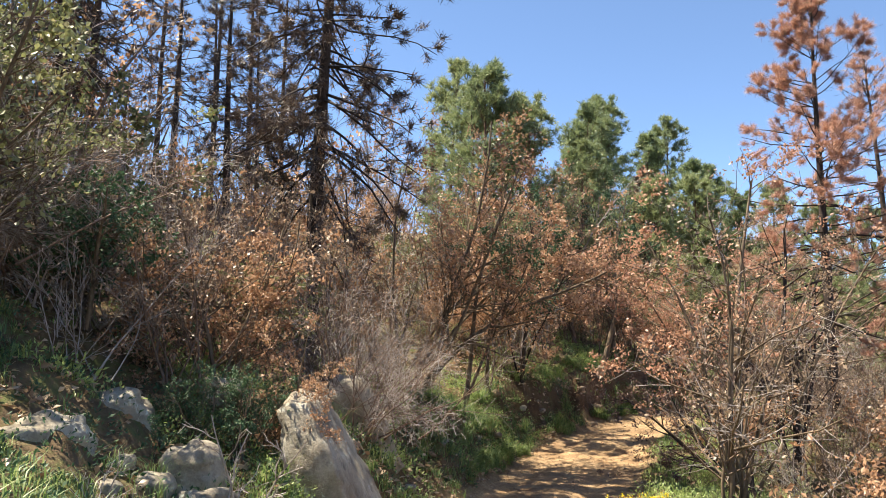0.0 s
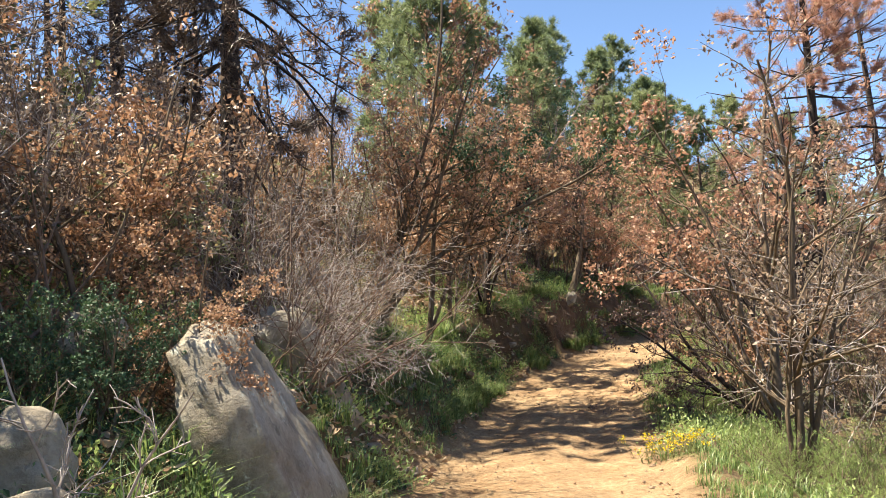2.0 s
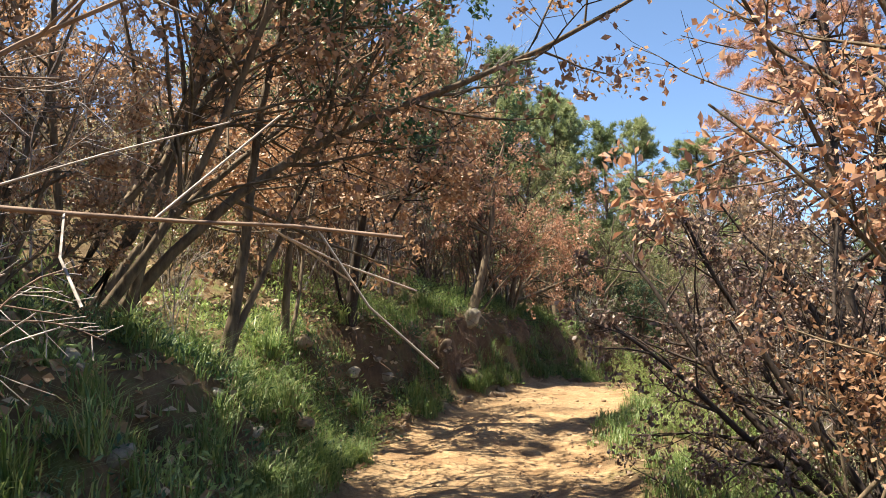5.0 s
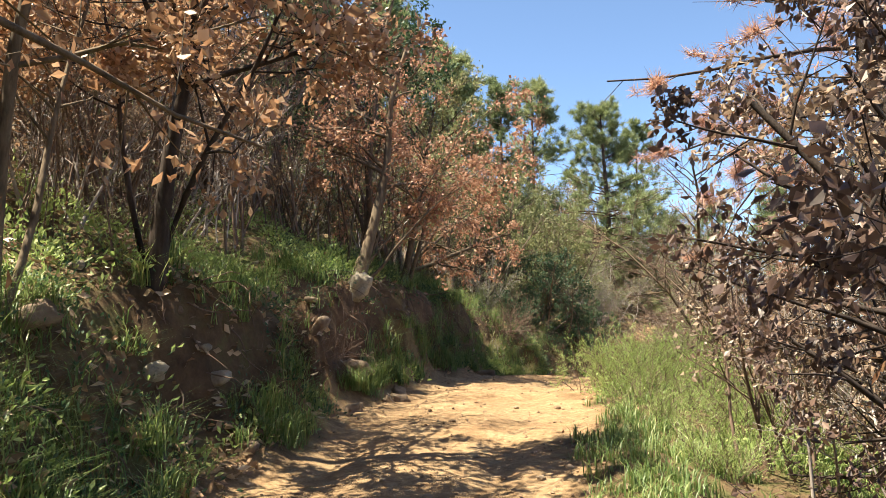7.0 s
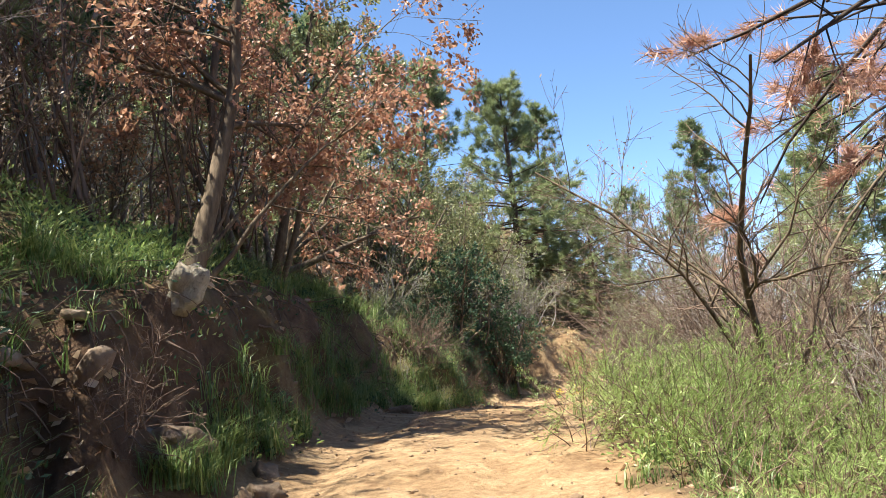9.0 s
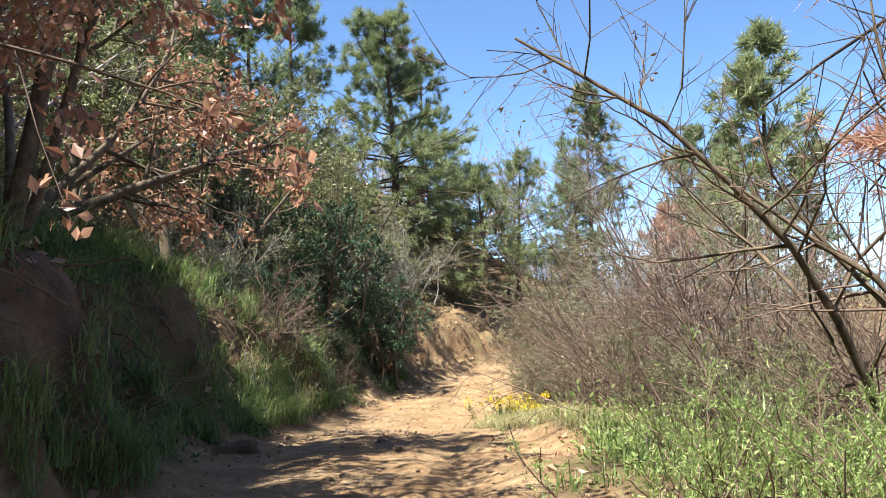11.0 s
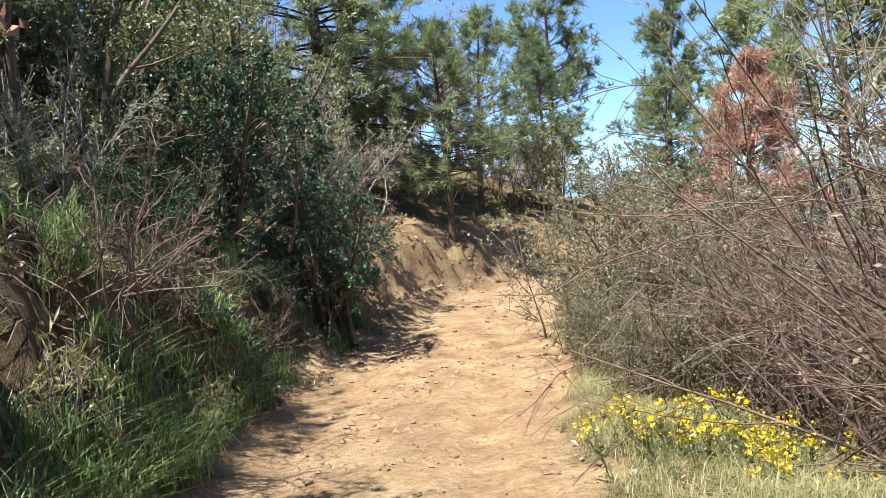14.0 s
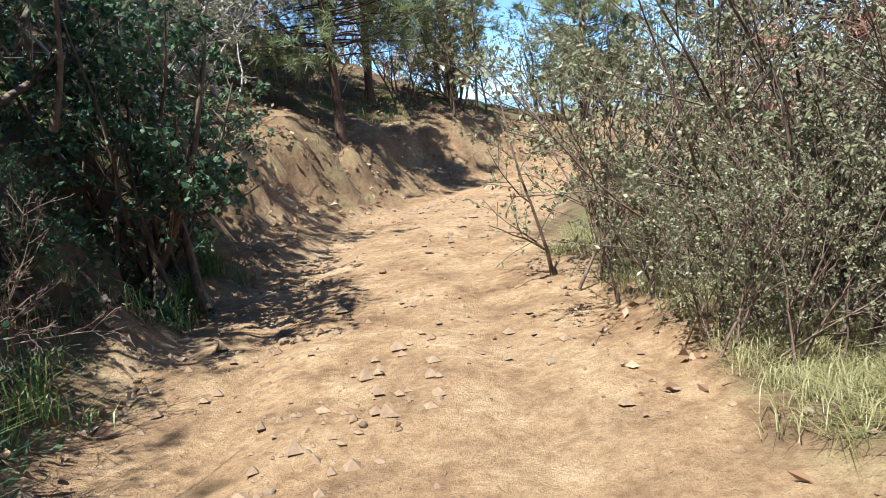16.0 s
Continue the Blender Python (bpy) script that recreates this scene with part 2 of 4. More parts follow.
def sprout(rng, P, R, each, low, angle, ratio, m, wob, up, thin=0.55, taper=0.3):
    """Side shoots on lines P with radii R."""
    n, mm, _ = P.shape
    own = np.repeat(np.arange(n), each)
    u = (low + (0.98 - low) * rng.random(len(own))) * (mm - 1)
    j = np.minimum(u.astype(int), mm - 2)
    f = (u - j)[:, None]
    base = P[own, j] * (1 - f) + P[own, j + 1] * f
    rad = (R[own, j] * (1 - f[:, 0]) + R[own, j + 1] * f[:, 0]) * thin
    T = unit(P[own, j + 1] - P[own, j])
    side = unit(np.cross(T, rng.normal(size=T.shape)))
    a = np.radians(angle) * (0.7 + 0.6 * rng.random(len(own)))[:, None]
    whole = np.linalg.norm(np.diff(P, axis=1), axis=2).sum(1)[own]
    length = whole * ratio * (0.6 + 0.6 * rng.random(len(own))) * (1.15 - 0.6 * u / (mm - 1))
    Q = lines(rng, base, T * np.cos(a) + side * np.sin(a), length, m, wob, up)
    return Q, rad[:, None] * np.linspace(1, taper, m)


def along(rng, P, n, low=0.3, jitter=0.0):
    """n random places on lines P, past the part low of each."""
    own = rng.integers(0, len(P), n)
    u = (low + (1 - low) * rng.random(n) ** 0.8) * (P.shape[1] - 1)
    j = np.minimum(u.astype(int), P.shape[1] - 2)
    f = (u - j)[:, None]
    return P[own, j] * (1 - f) + P[own, j + 1] * f + rng.normal(size=(n, 3)) * jitter, unit(P[own, j + 1] - P[own, j])


def blades(rng, at, way, size, wide=0.5, fold=0.35):
    """Folded leaf blades: four corners and two triangles each."""
    n = len(at)
    d = unit(way)
    s = unit(np.cross(d, rng.normal(size=(n, 3))))
    nn = np.cross(d, s)
    L = (size * (0.6 + 0.7 * rng.random(n)))[:, None]
    W = L * wide * (0.75 + 0.5 * rng.random(n)[:, None]) * 0.5
    curl = L * fold * (rng.random((n, 1)) - 0.2)
    mid = at + d * L * 0.55
    V = np.stack([at, mid + s * W + nn * curl, at + d * L + nn * curl * 0.3, mid - s * W + nn * curl], 1)
    b = np.arange(n)[:, None] * 4
    return V.reshape(-1, 3), np.concatenate([b + np.array([[0, 1, 2]]), b + np.array([[0, 2, 3]])])


def needles(rng, at, way, each, size, width, spread=0.9):
    """Brushes of needles: one slim triangle each."""
    n = len(at)
    way = np.repeat(unit(way), each, 0)
    d = unit(way + spread * rng.normal(size=way.shape))
    s = unit(np.cross(d, rng.normal(size=d.shape))) * width * 0.5
    L = (size * (0.65 + 0.6 * rng.random(n * each)))[:, None]
    p = np.repeat(at, each, 0) + rng.normal(size=d.shape) * size * 0.12
    V = np.stack([p - s, p + s, p + d * L], 1)
    return V.reshape(-1, 3), np.arange(n * each * 3).reshape(-1, 3)


# ---------------------------------------------------------------- lie of the land
ROAD = np.array([(-1.2, -14, 1.2), (-0.6, -6, 0.55), (-0.2, 0, 0.0), (0.1, 4, -0.47), (0.4, 7, -0.8), (0.95, 9.4, -0.93), (1.8, 13.3, -1.05), (3.3, 18.6, -0.98),
                 (4.6, 21.2, -0.76), (5.9, 23.1, -0.6), (7.3, 24.9, -0.5), (9.7, 27.7, -0.56), (11.9, 30.5, -1.02), (14.0, 32.1, -1.2), (15.2, 32.9, -1.2), (18.2, 34.6, -1.12),
                 (20.8, 35.4, -1.05), (24.5, 35.6, -0.95), (29, 33.6, -0.9), (36, 28, -0.8), (44, 20, -0.6)])


def curve(pts, n=18):
    out = []
    for i in range(1, len(pts) - 2):
        a, b, c, d = pts[i - 1:i + 3]
        for t in np.arange(n) / n:
            out.append(0.5 * (2 * b + (c - a) * t + (2 * a - 5 * b + 4 * c - d) * t * t + (3 * b - a - 3 * c + d) * t ** 3))
    return np.array(out)


LINE = curve(ROAD)
LINE_T = unit(np.gradient(LINE[:, :2], axis=0))
LINE_S = np.concatenate([[0], np.cumsum(np.linalg.norm(np.diff(LINE[:, :2], axis=0), axis=1))])


def offset(x, y):
    """Signed way off the road's middle (left is plus), the road's height and northing there, and the way along it."""
    x, y = np.atleast_1d(np.asarray(x, float)), np.atleast_1d(np.asarray(y, float))
    d, z, yy, s = (np.empty(x.shape) for _ in range(4))
    for k in range(0, len(x), 20000):
        c = slice(k, k + 20000)
        dx, dy = x[c, None] - LINE[None, :, 0], y[c, None] - LINE[None, :, 1]
        i = np.argmin(dx * dx + dy * dy, 1)
        r = np.arange(len(i))
        side = LINE_T[i, 0] * dy[r, i] - LINE_T[i, 1] * dx[r, i]
        d[c] = np.sign(side) * np.hypot(dx[r, i], dy[r, i])
        z[c], yy[c], s[c] = LINE[i, 2], LINE[i, 1], LINE_S[i]
    return d, z, yy, s


def land(x, y):
    """Height of the ground, and how bare and how freshly cut it is."""
    x, y = np.atleast_1d(np.asarray(x, float)), np.atleast_1d(np.asarray(y, float))
    d, z, yy, s = offset(x, y)
    edge = 1.3 + 0.16 * vnoise(s * 0.5, s * 0 + 3, 4) + 0.1 * vnoise(s * 1.7, d * 0, 5)
    bank = np.interp(yy, [-10, 4, 9, 13, 17, 24, 31, 34, 36, 60], [0.7, 0.85, 0.95, 1.2, 1.35, 1.5, 1.6, 1.4, 1.15, 1.1]) + 0.16 * vnoise(s * 0.7, s * 0, 9)
    width = np.interp(yy, [0, 9, 14, 19, 21, 27, 31, 35, 40], [1.2, 1.0, 1.1, 1.15, 0.62, 0.55, 0.75, 0.95, 1.1])
    top = edge + 0.25 + width
    wob = 0.24 * vnoise(x * 1.6, y * 1.6, 2) + 0.15 * vnoise(x * 3.6, y * 3.6, 3) + 0.07 * vnoise(x * 8, y * 8, 31)
    dl = d + wob * smooth(1.0, 1.8, d)
    left = 0.18 * smooth(edge - 0.1, edge + 0.3, dl) + (bank - 0.18) * smooth(edge + 0.2, top, dl)
    past = np.maximum(dl - top, 0)
    grade = np.interp(yy, [4, 9, 14], [0.62, 0.6, 0.46])
    left += grade * np.minimum(past, 14) + 0.2 * np.clip(past - 14, 0, 60) + 0.05 * np.clip(past - 74, 0, 400)
    left *= 1 - 0.97 * smooth(21, 36, x - 0.3 * (y - 36))
    dr = -d
    right = 0.1 * smooth(1.25, 1.7, dr) - 0.24 * np.clip(dr - 1.9, 0, 14) - 0.12 * np.clip(dr - 16, 0, 120) - 0.01 * np.clip(dr - 136, 0, 2500)
    h = z + np.where(d > 0, left, right)
    off = smooth(1.1, 1.9, np.abs(d))
    h += off * (0.09 * vnoise(x * 1.1, y * 1.1, 1) + 0.05 * vnoise(x * 3.7, y * 3.7, 6) + 0.3 * smooth(6, 20, np.abs(d)) * vnoise(x * 0.17, y * 0.17, 8))
    rut = np.exp(-((np.abs(d - 0.1) - 0.72) / 0.2) ** 2)
    h += (1 - off) * (-0.045 * rut + 0.012 * vnoise(x * 2.3, y * 2.3, 11) + 0.012 * vnoise(x * 6.5, y * 6.5, 12) + 0.009 * vnoise(x * 15, y * 15, 13))
    ragged = 0.2 * vnoise(x * 2.1, y * 2.1, 21) + 0.12 * vnoise(x * 6, y * 6, 22)
    bare = 1 - smooth(edge - 0.1, edge + 0.22, np.abs(d) + ragged)
    far_bank = smooth(16.0, 17.4, x) * smooth(32.0, 33.5, yy) * (1 - smooth(top + 0.1, top + 0.7, d + ragged)) * (d > 0)
    bare = np.maximum(bare, (0.72 + 0.28 * vnoise(x * 1.2, y * 1.2, 43)) * far_bank)
    cut = (0.35 + 0.65 * smooth(-0.3, 0.3, vnoise(x * 0.9, y * 0.9, 41))) * smooth(edge, edge + 0.3, d) * (1 - smooth(top - 0.1, top + 0.3, d + ragged)) * smooth(19.3, 21.3, yy) * (1 - 0.8 * smooth(26.2, 28.0, yy))
    return h, bare, cut


def ground_z(x, y):
    return float(land(x, y)[0][0])


def axis(lo, hi, step, reach):
    mid = np.arange(lo, hi, step)
    far, a = [], step
    while sum(far) < reach:
        a *= 1.22
        far.append(a)
    c = np.cumsum(far)
    return np.concatenate([lo - c[::-1], mid, hi - step + c])


def build_ground():
    xs, ys = axis(-9, 27, 0.145, 3500), axis(-3, 44, 0.145, 3500)
    X, Y = np.meshgrid(xs, ys)
    h, bare, cut = land(X.ravel(), Y.ravel())
    nx, ny = len(xs), len(ys)
    i, j = np.meshgrid(np.arange(nx - 1), np.arange(ny - 1))
    b = (j * nx + i).ravel()
    me = mesh_of("ground", np.stack([X.ravel(), Y.ravel(), h], 1), np.stack([b, b + 1, b + nx + 1, b + nx], 1), GROUND)
    for name, values in (("bare", bare), ("cut", cut)):
        me.attributes.new(name, "FLOAT", "POINT").data.foreach_set("value", values.astype(np.float32))
    return tagged(new("ground", me), "rutted orange dirt track cut into a grassy hillside", "ground", kind="structure")


build_ground()


# ---------------------------------------------------------------- plants
def empty_at(name, label, category, group=""):
    return tagged(new(name), label, category, group)


def stand(ob, x, y, turn=0.0, scale=1.0, sink=0.06, tilt=(0, 0)):
    ob.matrix_basis = pose(x, y, ground_z(x, y) - sink, tilt[0], tilt[1], turn)
    ob.scale = (scale,) * 3
    return ob


def again(ob, x, y, turn=0.0, scale=1.0, sink=0.06, tilt=(0, 0)):
    c = copy_thing(ob, pose(x, y, ground_z(x, y) - sink, tilt[0], tilt[1], turn))
    c.scale = (scale,) * 3
    return c


def woody(name, label, category, seed, stems, bark, leaf, leaves, leaf_size, each=(7, 6), low=(0.3, 0.2), angle=(45, 45), ratio=(0.5, 0.45),
          wob=0.12, up=0.03, drop=0.15, clump=0, wide=0.55, twigs=None, group="", sides=6, crown_label="", far=False, slim=False):
    """A broadleaf tree or shrub. stems: rows of (x, y, lean_x, lean_y, length, radius), leans per metre of rise."""
    rng = np.random.default_rng(seed)
    S = np.array(stems, float)
    way = np.stack([S[:, 2], S[:, 3], np.ones(len(S))], 1)
    P0 = lines(rng, np.stack([S[:, 0], S[:, 1], np.zeros(len(S))], 1), way, S[:, 4], 9, wob * 0.7, 0.0)
    R0 = S[:, 5:6] * np.linspace(1, 0.28, 9) ** 1.1
    R0[:, 0] *= 1.35
    P1, R1 = sprout(rng, P0, R0, each[0], low[0], angle[0], ratio[0], 4 if far else 6, wob, up)
    P2, R2 = sprout(rng, P1, np.maximum(R1, 0.004), each[1], low[1], angle[1], ratio[1], 3, wob * 1.3, up * 0.5)
    R2 = np.maximum(R2, 0.0022)
    ob = empty_at(name, label, category, group)
    if group == "slope brush" or len(S) > 9:
        tagged(part("stemwork", mesh_of("stemwork", *tubes(P0, R0, 4), bark), ob), kind="stuff")
    else:
        for k in range(len(S)):
            part("trunk" if k == 0 else "stem", mesh_of("stem", *tubes(P0[k:k + 1], R0[k:k + 1], sides + 2), bark), ob)
    tagged(part("branchwork", mesh_of("branchwork", *tubes(P1, np.maximum(R1, 0.003), 3 if far else 4), bark), ob), kind="stuff")
    tagged(part("twigwork", mesh_of("twigwork", *(spikes(P2, 0.005 if slim else 0.007) if far or slim else tubes(P2, R2, 3)), twigs or bark), ob), kind="stuff")
    if leaves:
        if clump:
            c, w = along(rng, P2, leaves // clump, 0.55)
            at = np.repeat(c, clump, 0) + rng.normal(size=(len(c) * clump, 3)) * leaf_size * 0.8
            w = np.repeat(w, clump, 0)
        else:
            at, w = along(rng, P2, leaves, 0.15, leaf_size * 0.35)
        w = w * 0.5 + rng.normal(size=w.shape) * 0.75 - np.array([0, 0, drop])
        part("crown", mesh_of("crown", *blades(rng, at, w, leaf_size, wide), leaf, False), ob, crown_label)
    return ob


def pine(name, label, seed, height, radius, trunk_r, bark, needle, tufts, bare_to=0.15, droop=0.1, tuft=(9, 0.17, 0.016), lean=(0, 0), gaps=0.2, top_pow=0.8, group="", n_whorl=26, far=False):
    """A conifer: straight tapered trunk, whorls of boughs, brushes of needles on their shoots."""
    rng = np.random.default_rng(seed)
    P0 = lines(rng, np.zeros((1, 3)), np.array([[lean[0], lean[1], 1.0]]), np.array([height]), 14, 0.012, 0.02)
    R0 = trunk_r * np.linspace(1, 0.08, 14)[None] ** 0.85
    R0[0, 0] *= 1.25
    hs = np.sort(bare_to + (0.98 - bare_to) * rng.random(n_whorl * 4) ** 0.9)
    turn = rng.random(len(hs)) * 2 * math.pi
    u = hs * 13
    j = np.minimum(u.astype(int), 12)
    f = (u - j)[:, None]
    base = P0[0, j] * (1 - f) + P0[0, j + 1] * f
    rel = (hs - bare_to) / (1 - bare_to)
    length = radius * ((1 - rel) ** top_pow * 0.92 + 0.08) * (0.55 + 0.6 * rng.random(len(hs))) * np.minimum(1, 0.55 + rel * 3)
    rise = np.interp(rel, [0, 0.4, 1], [-droop * 1.5, 0.15 - droop, 0.9])
    P1 = lines(rng, base, np.stack([np.cos(turn), np.sin(turn), rise], 1), length, 6, 0.09, np.interp(rel, [0, 1], [-droop * 0.5, 0.12]))
    R1 = (trunk_r * 0.24 * (1.1 - hs))[:, None] * np.linspace(1, 0.2, 6) + 0.004
    P2, R2 = sprout(rng, P1, R1, 7, 0.3, 45, 0.36, 4, 0.12, 0.05)
    ob = empty_at(name, label, "pine tree", group)
    part("trunk", mesh_of("trunk", *tubes(P0, R0, 9), bark), ob)
    tagged(part("boughwork", mesh_of("boughwork", *tubes(P1, R1, 3 if far else 4), bark), ob), kind="stuff")
    tagged(part("twigwork", mesh_of("twigwork", *(spikes(P2, 0.008) if far else tubes(P2, np.maximum(R2, 0.003), 3)), bark), ob), kind="stuff")
    if tufts:
        keep = P2[rng.random(len(P2)) > gaps]
        at, w = along(rng, keep, tufts, 0.35, 0.02)
        part("crown", mesh_of("crown", *needles(rng, at, w + np.array([0, 0, 0.25]), *tuft), needle, False), ob)
    return ob


def spikes(P, width):
    """Twigs seen from afar: one slim triangle each."""
    s = unit(np.cross(P[:, -1] - P[:, 0], np.array([0.3, 0.5, 0.8]))) * width
    return np.stack([P[:, 0] - s, P[:, 0] + s, P[:, -1]], 1).reshape(-1, 3), np.arange(len(P) * 3).reshape(-1, 3)


def fan(seed, n, spread, length, radius, off=0.15, lean=(0, 0)):
    """Stems fanning out of one root."""
    rng = np.random.default_rng(seed)
    return [(rng.normal() * off, rng.normal() * off, lean[0] + rng.normal() * spread, lean[1] + rng.normal() * spread, length * (0.65 + 0.5 * rng.random()), radius * (0.6 + 0.6 * rng.random())) for _ in range(n)]


# ---------------------------------------------------------------- named trees by the track
# dark scorched pine on the slope
stand(pine("scorched_pine", "tall scorched pine with dark drooping boughs on the slope", 3, 12.5, 3.3, 0.19, BARK_DARK, NEEDLE_DARK, 4400, 0.26, 0.34, (9, 0.22, 0.02), gaps=0.15, n_whorl=34), -2.75, 15.9, 20)
# dead red pine over the downhill side
stand(pine("red_pine", "dead pine with rust-red needles below the track", 5, 12.8, 3.6, 0.17, BARK_DARK, NEEDLE_RED, 7000, 0.27, 0.14, (14, 0.18, 0.01), gaps=0.2, top_pow=0.6, n_whorl=22), 10.45, 21.1, 70)
stand(pine("bare_pine", "dead bare pine with dark crooked boughs", 6, 12.5, 3.2, 0.15, BARK_DARK, NEEDLE_RED, 500, 0.3, 0.22, (9, 0.2, 0.016), gaps=0.6), 13.2, 22.6, 10)
stand(pine("small_red_pine", "young dead pine with orange-red needles", 8, 3.9, 1.7, 0.08, BARK_PINE, NEEDLE_RED, 1500, 0.1, 0.05, (10, 0.17, 0.016), gaps=0.1), 19.6, 30.9, 40)
stand(pine("tall_pine", "green pine with gnarled bare lower boughs", 11, 7.9, 3.2, 0.17, BARK_PINE, NEEDLE_GREEN, 5200, 0.14, 0.1, (9, 0.25, 0.022), gaps=0.22, top_pow=0.5), 20.35, 40.35, 0)
green_a = stand(pine("green_pine", "bushy green pine on the hillside", 12, 11.5, 3.7, 0.17, BARK_PINE, NEEDLE_GREEN, 3000, 0.08, 0.0, (8, 0.34, 0.04), gaps=0.05, top_pow=0.5, far=True, group="hillside pines"), 1.5, 28.2, 0, 0.8)
green_b = stand(pine("green_pine", "slender green pine on the hillside", 13, 9.4, 2.8, 0.13, BARK_PINE, NEEDLE_GREEN, 2200, 0.08, 0.0, (8, 0.32, 0.04), gaps=0.05, top_pow=0.6, far=True, group="hillside pines"), 23.65, 30.66, 0, 0.93)
young = stand(pine("young_pine", "low spreading green pine beyond the bend", 14, 5.6, 2.3, 0.1, BARK_PINE, NEEDLE_GREEN, 1300, 0.26, 0.0, (9, 0.24, 0.024), gaps=0.3, top_pow=0.5, far=True, group="young pines"), 21.6, 37.9, 0, 0.8)
for x, y, s in ((24.4, 39.2, 0.86), (22.9, 41.8, 0.8), (28.2, 39.6, 0.8), (31.0, 37.2, 0.75)):
    again(young, x, y, x * 50, s)
for x, y, s in ((3.4, 29.2, 0.74), (19.2, 44.4, 0.72), (24.5, 44.0, 0.62), (8.5, 47, 0.8), (6.5, 36.5, 0.7), (10.5, 52, 0.95), (5.0, 50, 0.9), (15.5, 53, 0.95), (13.0, 60, 1.15), (1.5, 38, 0.8)):
    again(green_a, x, y, x * 37, s)
for x, y, s in ((7.4, 41, 1.15), (11.7, 43.6, 1.05), (14.6, 45, 0.95), (16.8, 47, 0.9), (0.2, 44, 1.2), (27.5, 33.5, 0.7), (33, 38, 0.8), (31, 41, 0.9)):
    again(green_b, x, y, x * 53, s)
snag = stand(pine("dead_snag", "burnt bare pine pole on the hillside", 21, 13.5, 1.1, 0.13, BARK_DARK, NEEDLE_DARK, 0, 0.35, 0.05, group="burnt snags", n_whorl=14, far=True), -9.6, 31, 0)
for x, y, s in ((-7.6, 29.4, 0.92), (-7.0, 32.4, 0.95), (-8.6, 28, 0.8), (-11.5, 30, 1.0), (-5.3, 31, 0.9), (12.5, 41.5, 0.6)):
    again(snag, x, y, x * 71, s)
for x, y, s in ((10.5, 38.5, 0.7), (13.8, 41.5, 0.72), (16.6, 42.4, 0.68)):
    again(green_a, x, y, x * 29, s)
sparse = stand(pine("scorched_pine", "half-burnt pine with thin dark needles", 23, 12, 2.4, 0.15, BARK_DARK, NEEDLE_DARK, 1500, 0.3, 0.2, (9, 0.22, 0.022), gaps=0.3, far=True, group="half-burnt pines"), -9.5, 20, 0)
for x, y, s in ((-7.5, 14.5, 0.95), (-12, 17, 1.1), (-6.3, 25.5, 0.7), (10.4, 39.4, 0.72), (-6.6, 12.8, 0.75), (-5.6, 19.5, 0.8), (-9.0, 25.0, 0.9)):
    again(sparse, x, y, x * 41, s)

# oaks on the bank
woody("orange_oak_sapling", "young oak with dry orange leaves beside the boulders", "oak sapling", 31, [(0, 0, 0.05, 0, 2.9, 0.035), (0.1, 0, -0.35, -0.1, 2.0, 0.026), (-0.1, 0.1, 0.22, -0.05, 2.3, 0.028), (0, -0.1, -0.55, -0.2, 1.7, 0.022), (0, 0, 0.4, 0.1, 1.6, 0.02)],
      BARK, LEAF_BROWN, 6800, 0.05, (9, 7), (0.12, 0.15), (55, 48), (0.45, 0.48), drop=0.3, clump=5, wide=0.6)
stand(bpy.data.objects["orange_oak_sapling"], -2.75, 9.5, 0)
again(bpy.data.objects["orange_oak_sapling"], -1.75, 9.0, 120, 0.6)
woody("leaning_oak", "many-stemmed oak with orange-brown leaves leaning over the track", "oak tree", 32,
      [(0, 0, 0.42, -0.1, 6.2, 0.062), (0.25, 0.1, 0.62, -0.15, 6.0, 0.056), (-0.2, 0, 0.22, -0.05, 6.0, 0.05), (0.2, -0.3, 0.85, -0.2, 5.2, 0.045), (-0.3, 0.3, -0.08, 0, 5.6, 0.045), (0, 0.3, 0.5, 0.3, 5.6, 0.042), (-0.45, 0, -0.28, -0.1, 5.0, 0.04), (0.35, 0, 0.3, -0.3, 5.0, 0.04)],
      BARK, LEAF_BROWN, 10000, 0.075, (12, 7), (0.2, 0.2), (48, 48), (0.36, 0.48), drop=0.35, clump=5, wide=0.6)
stand(bpy.data.objects["leaning_oak"], -0.7, 17.0, 0)
woody("bank_oak", "straight-trunked oak with rusty leaves on the bank edge", "oak tree", 33, [(0, 0, 0.03, 0, 4.8, 0.085), (0.0, 0.15, 0.25, -0.1, 3.6, 0.035), (0, 0.2, -0.3, 0.1, 3.8, 0.03)], BARK_DARK, LEAF_BROWN, 10000, 0.08, (15, 8), (0.36, 0.15), (66, 50), (0.46, 0.48), drop=0.35, clump=5, wide=0.6)
stand(bpy.data.objects["bank_oak"], 2.15, 21.65, 0)
woody("slim_oak", "slim oak with brown leaves on the bank", "oak tree", 34, [(0, 0, -0.03, 0, 4.6, 0.055), (0.1, 0, 0.4, 0, 3.4, 0.03)], BARK, LEAF_BROWN, 8000, 0.075, (13, 7), (0.33, 0.18), (62, 48), (0.45, 0.48), drop=0.3, clump=5, wide=0.6)
stand(bpy.data.objects["slim_oak"], 1.1, 20.0, 50)
again(bpy.data.objects["orange_oak_sapling"], -1.0, 15.6, 160, 0.85)
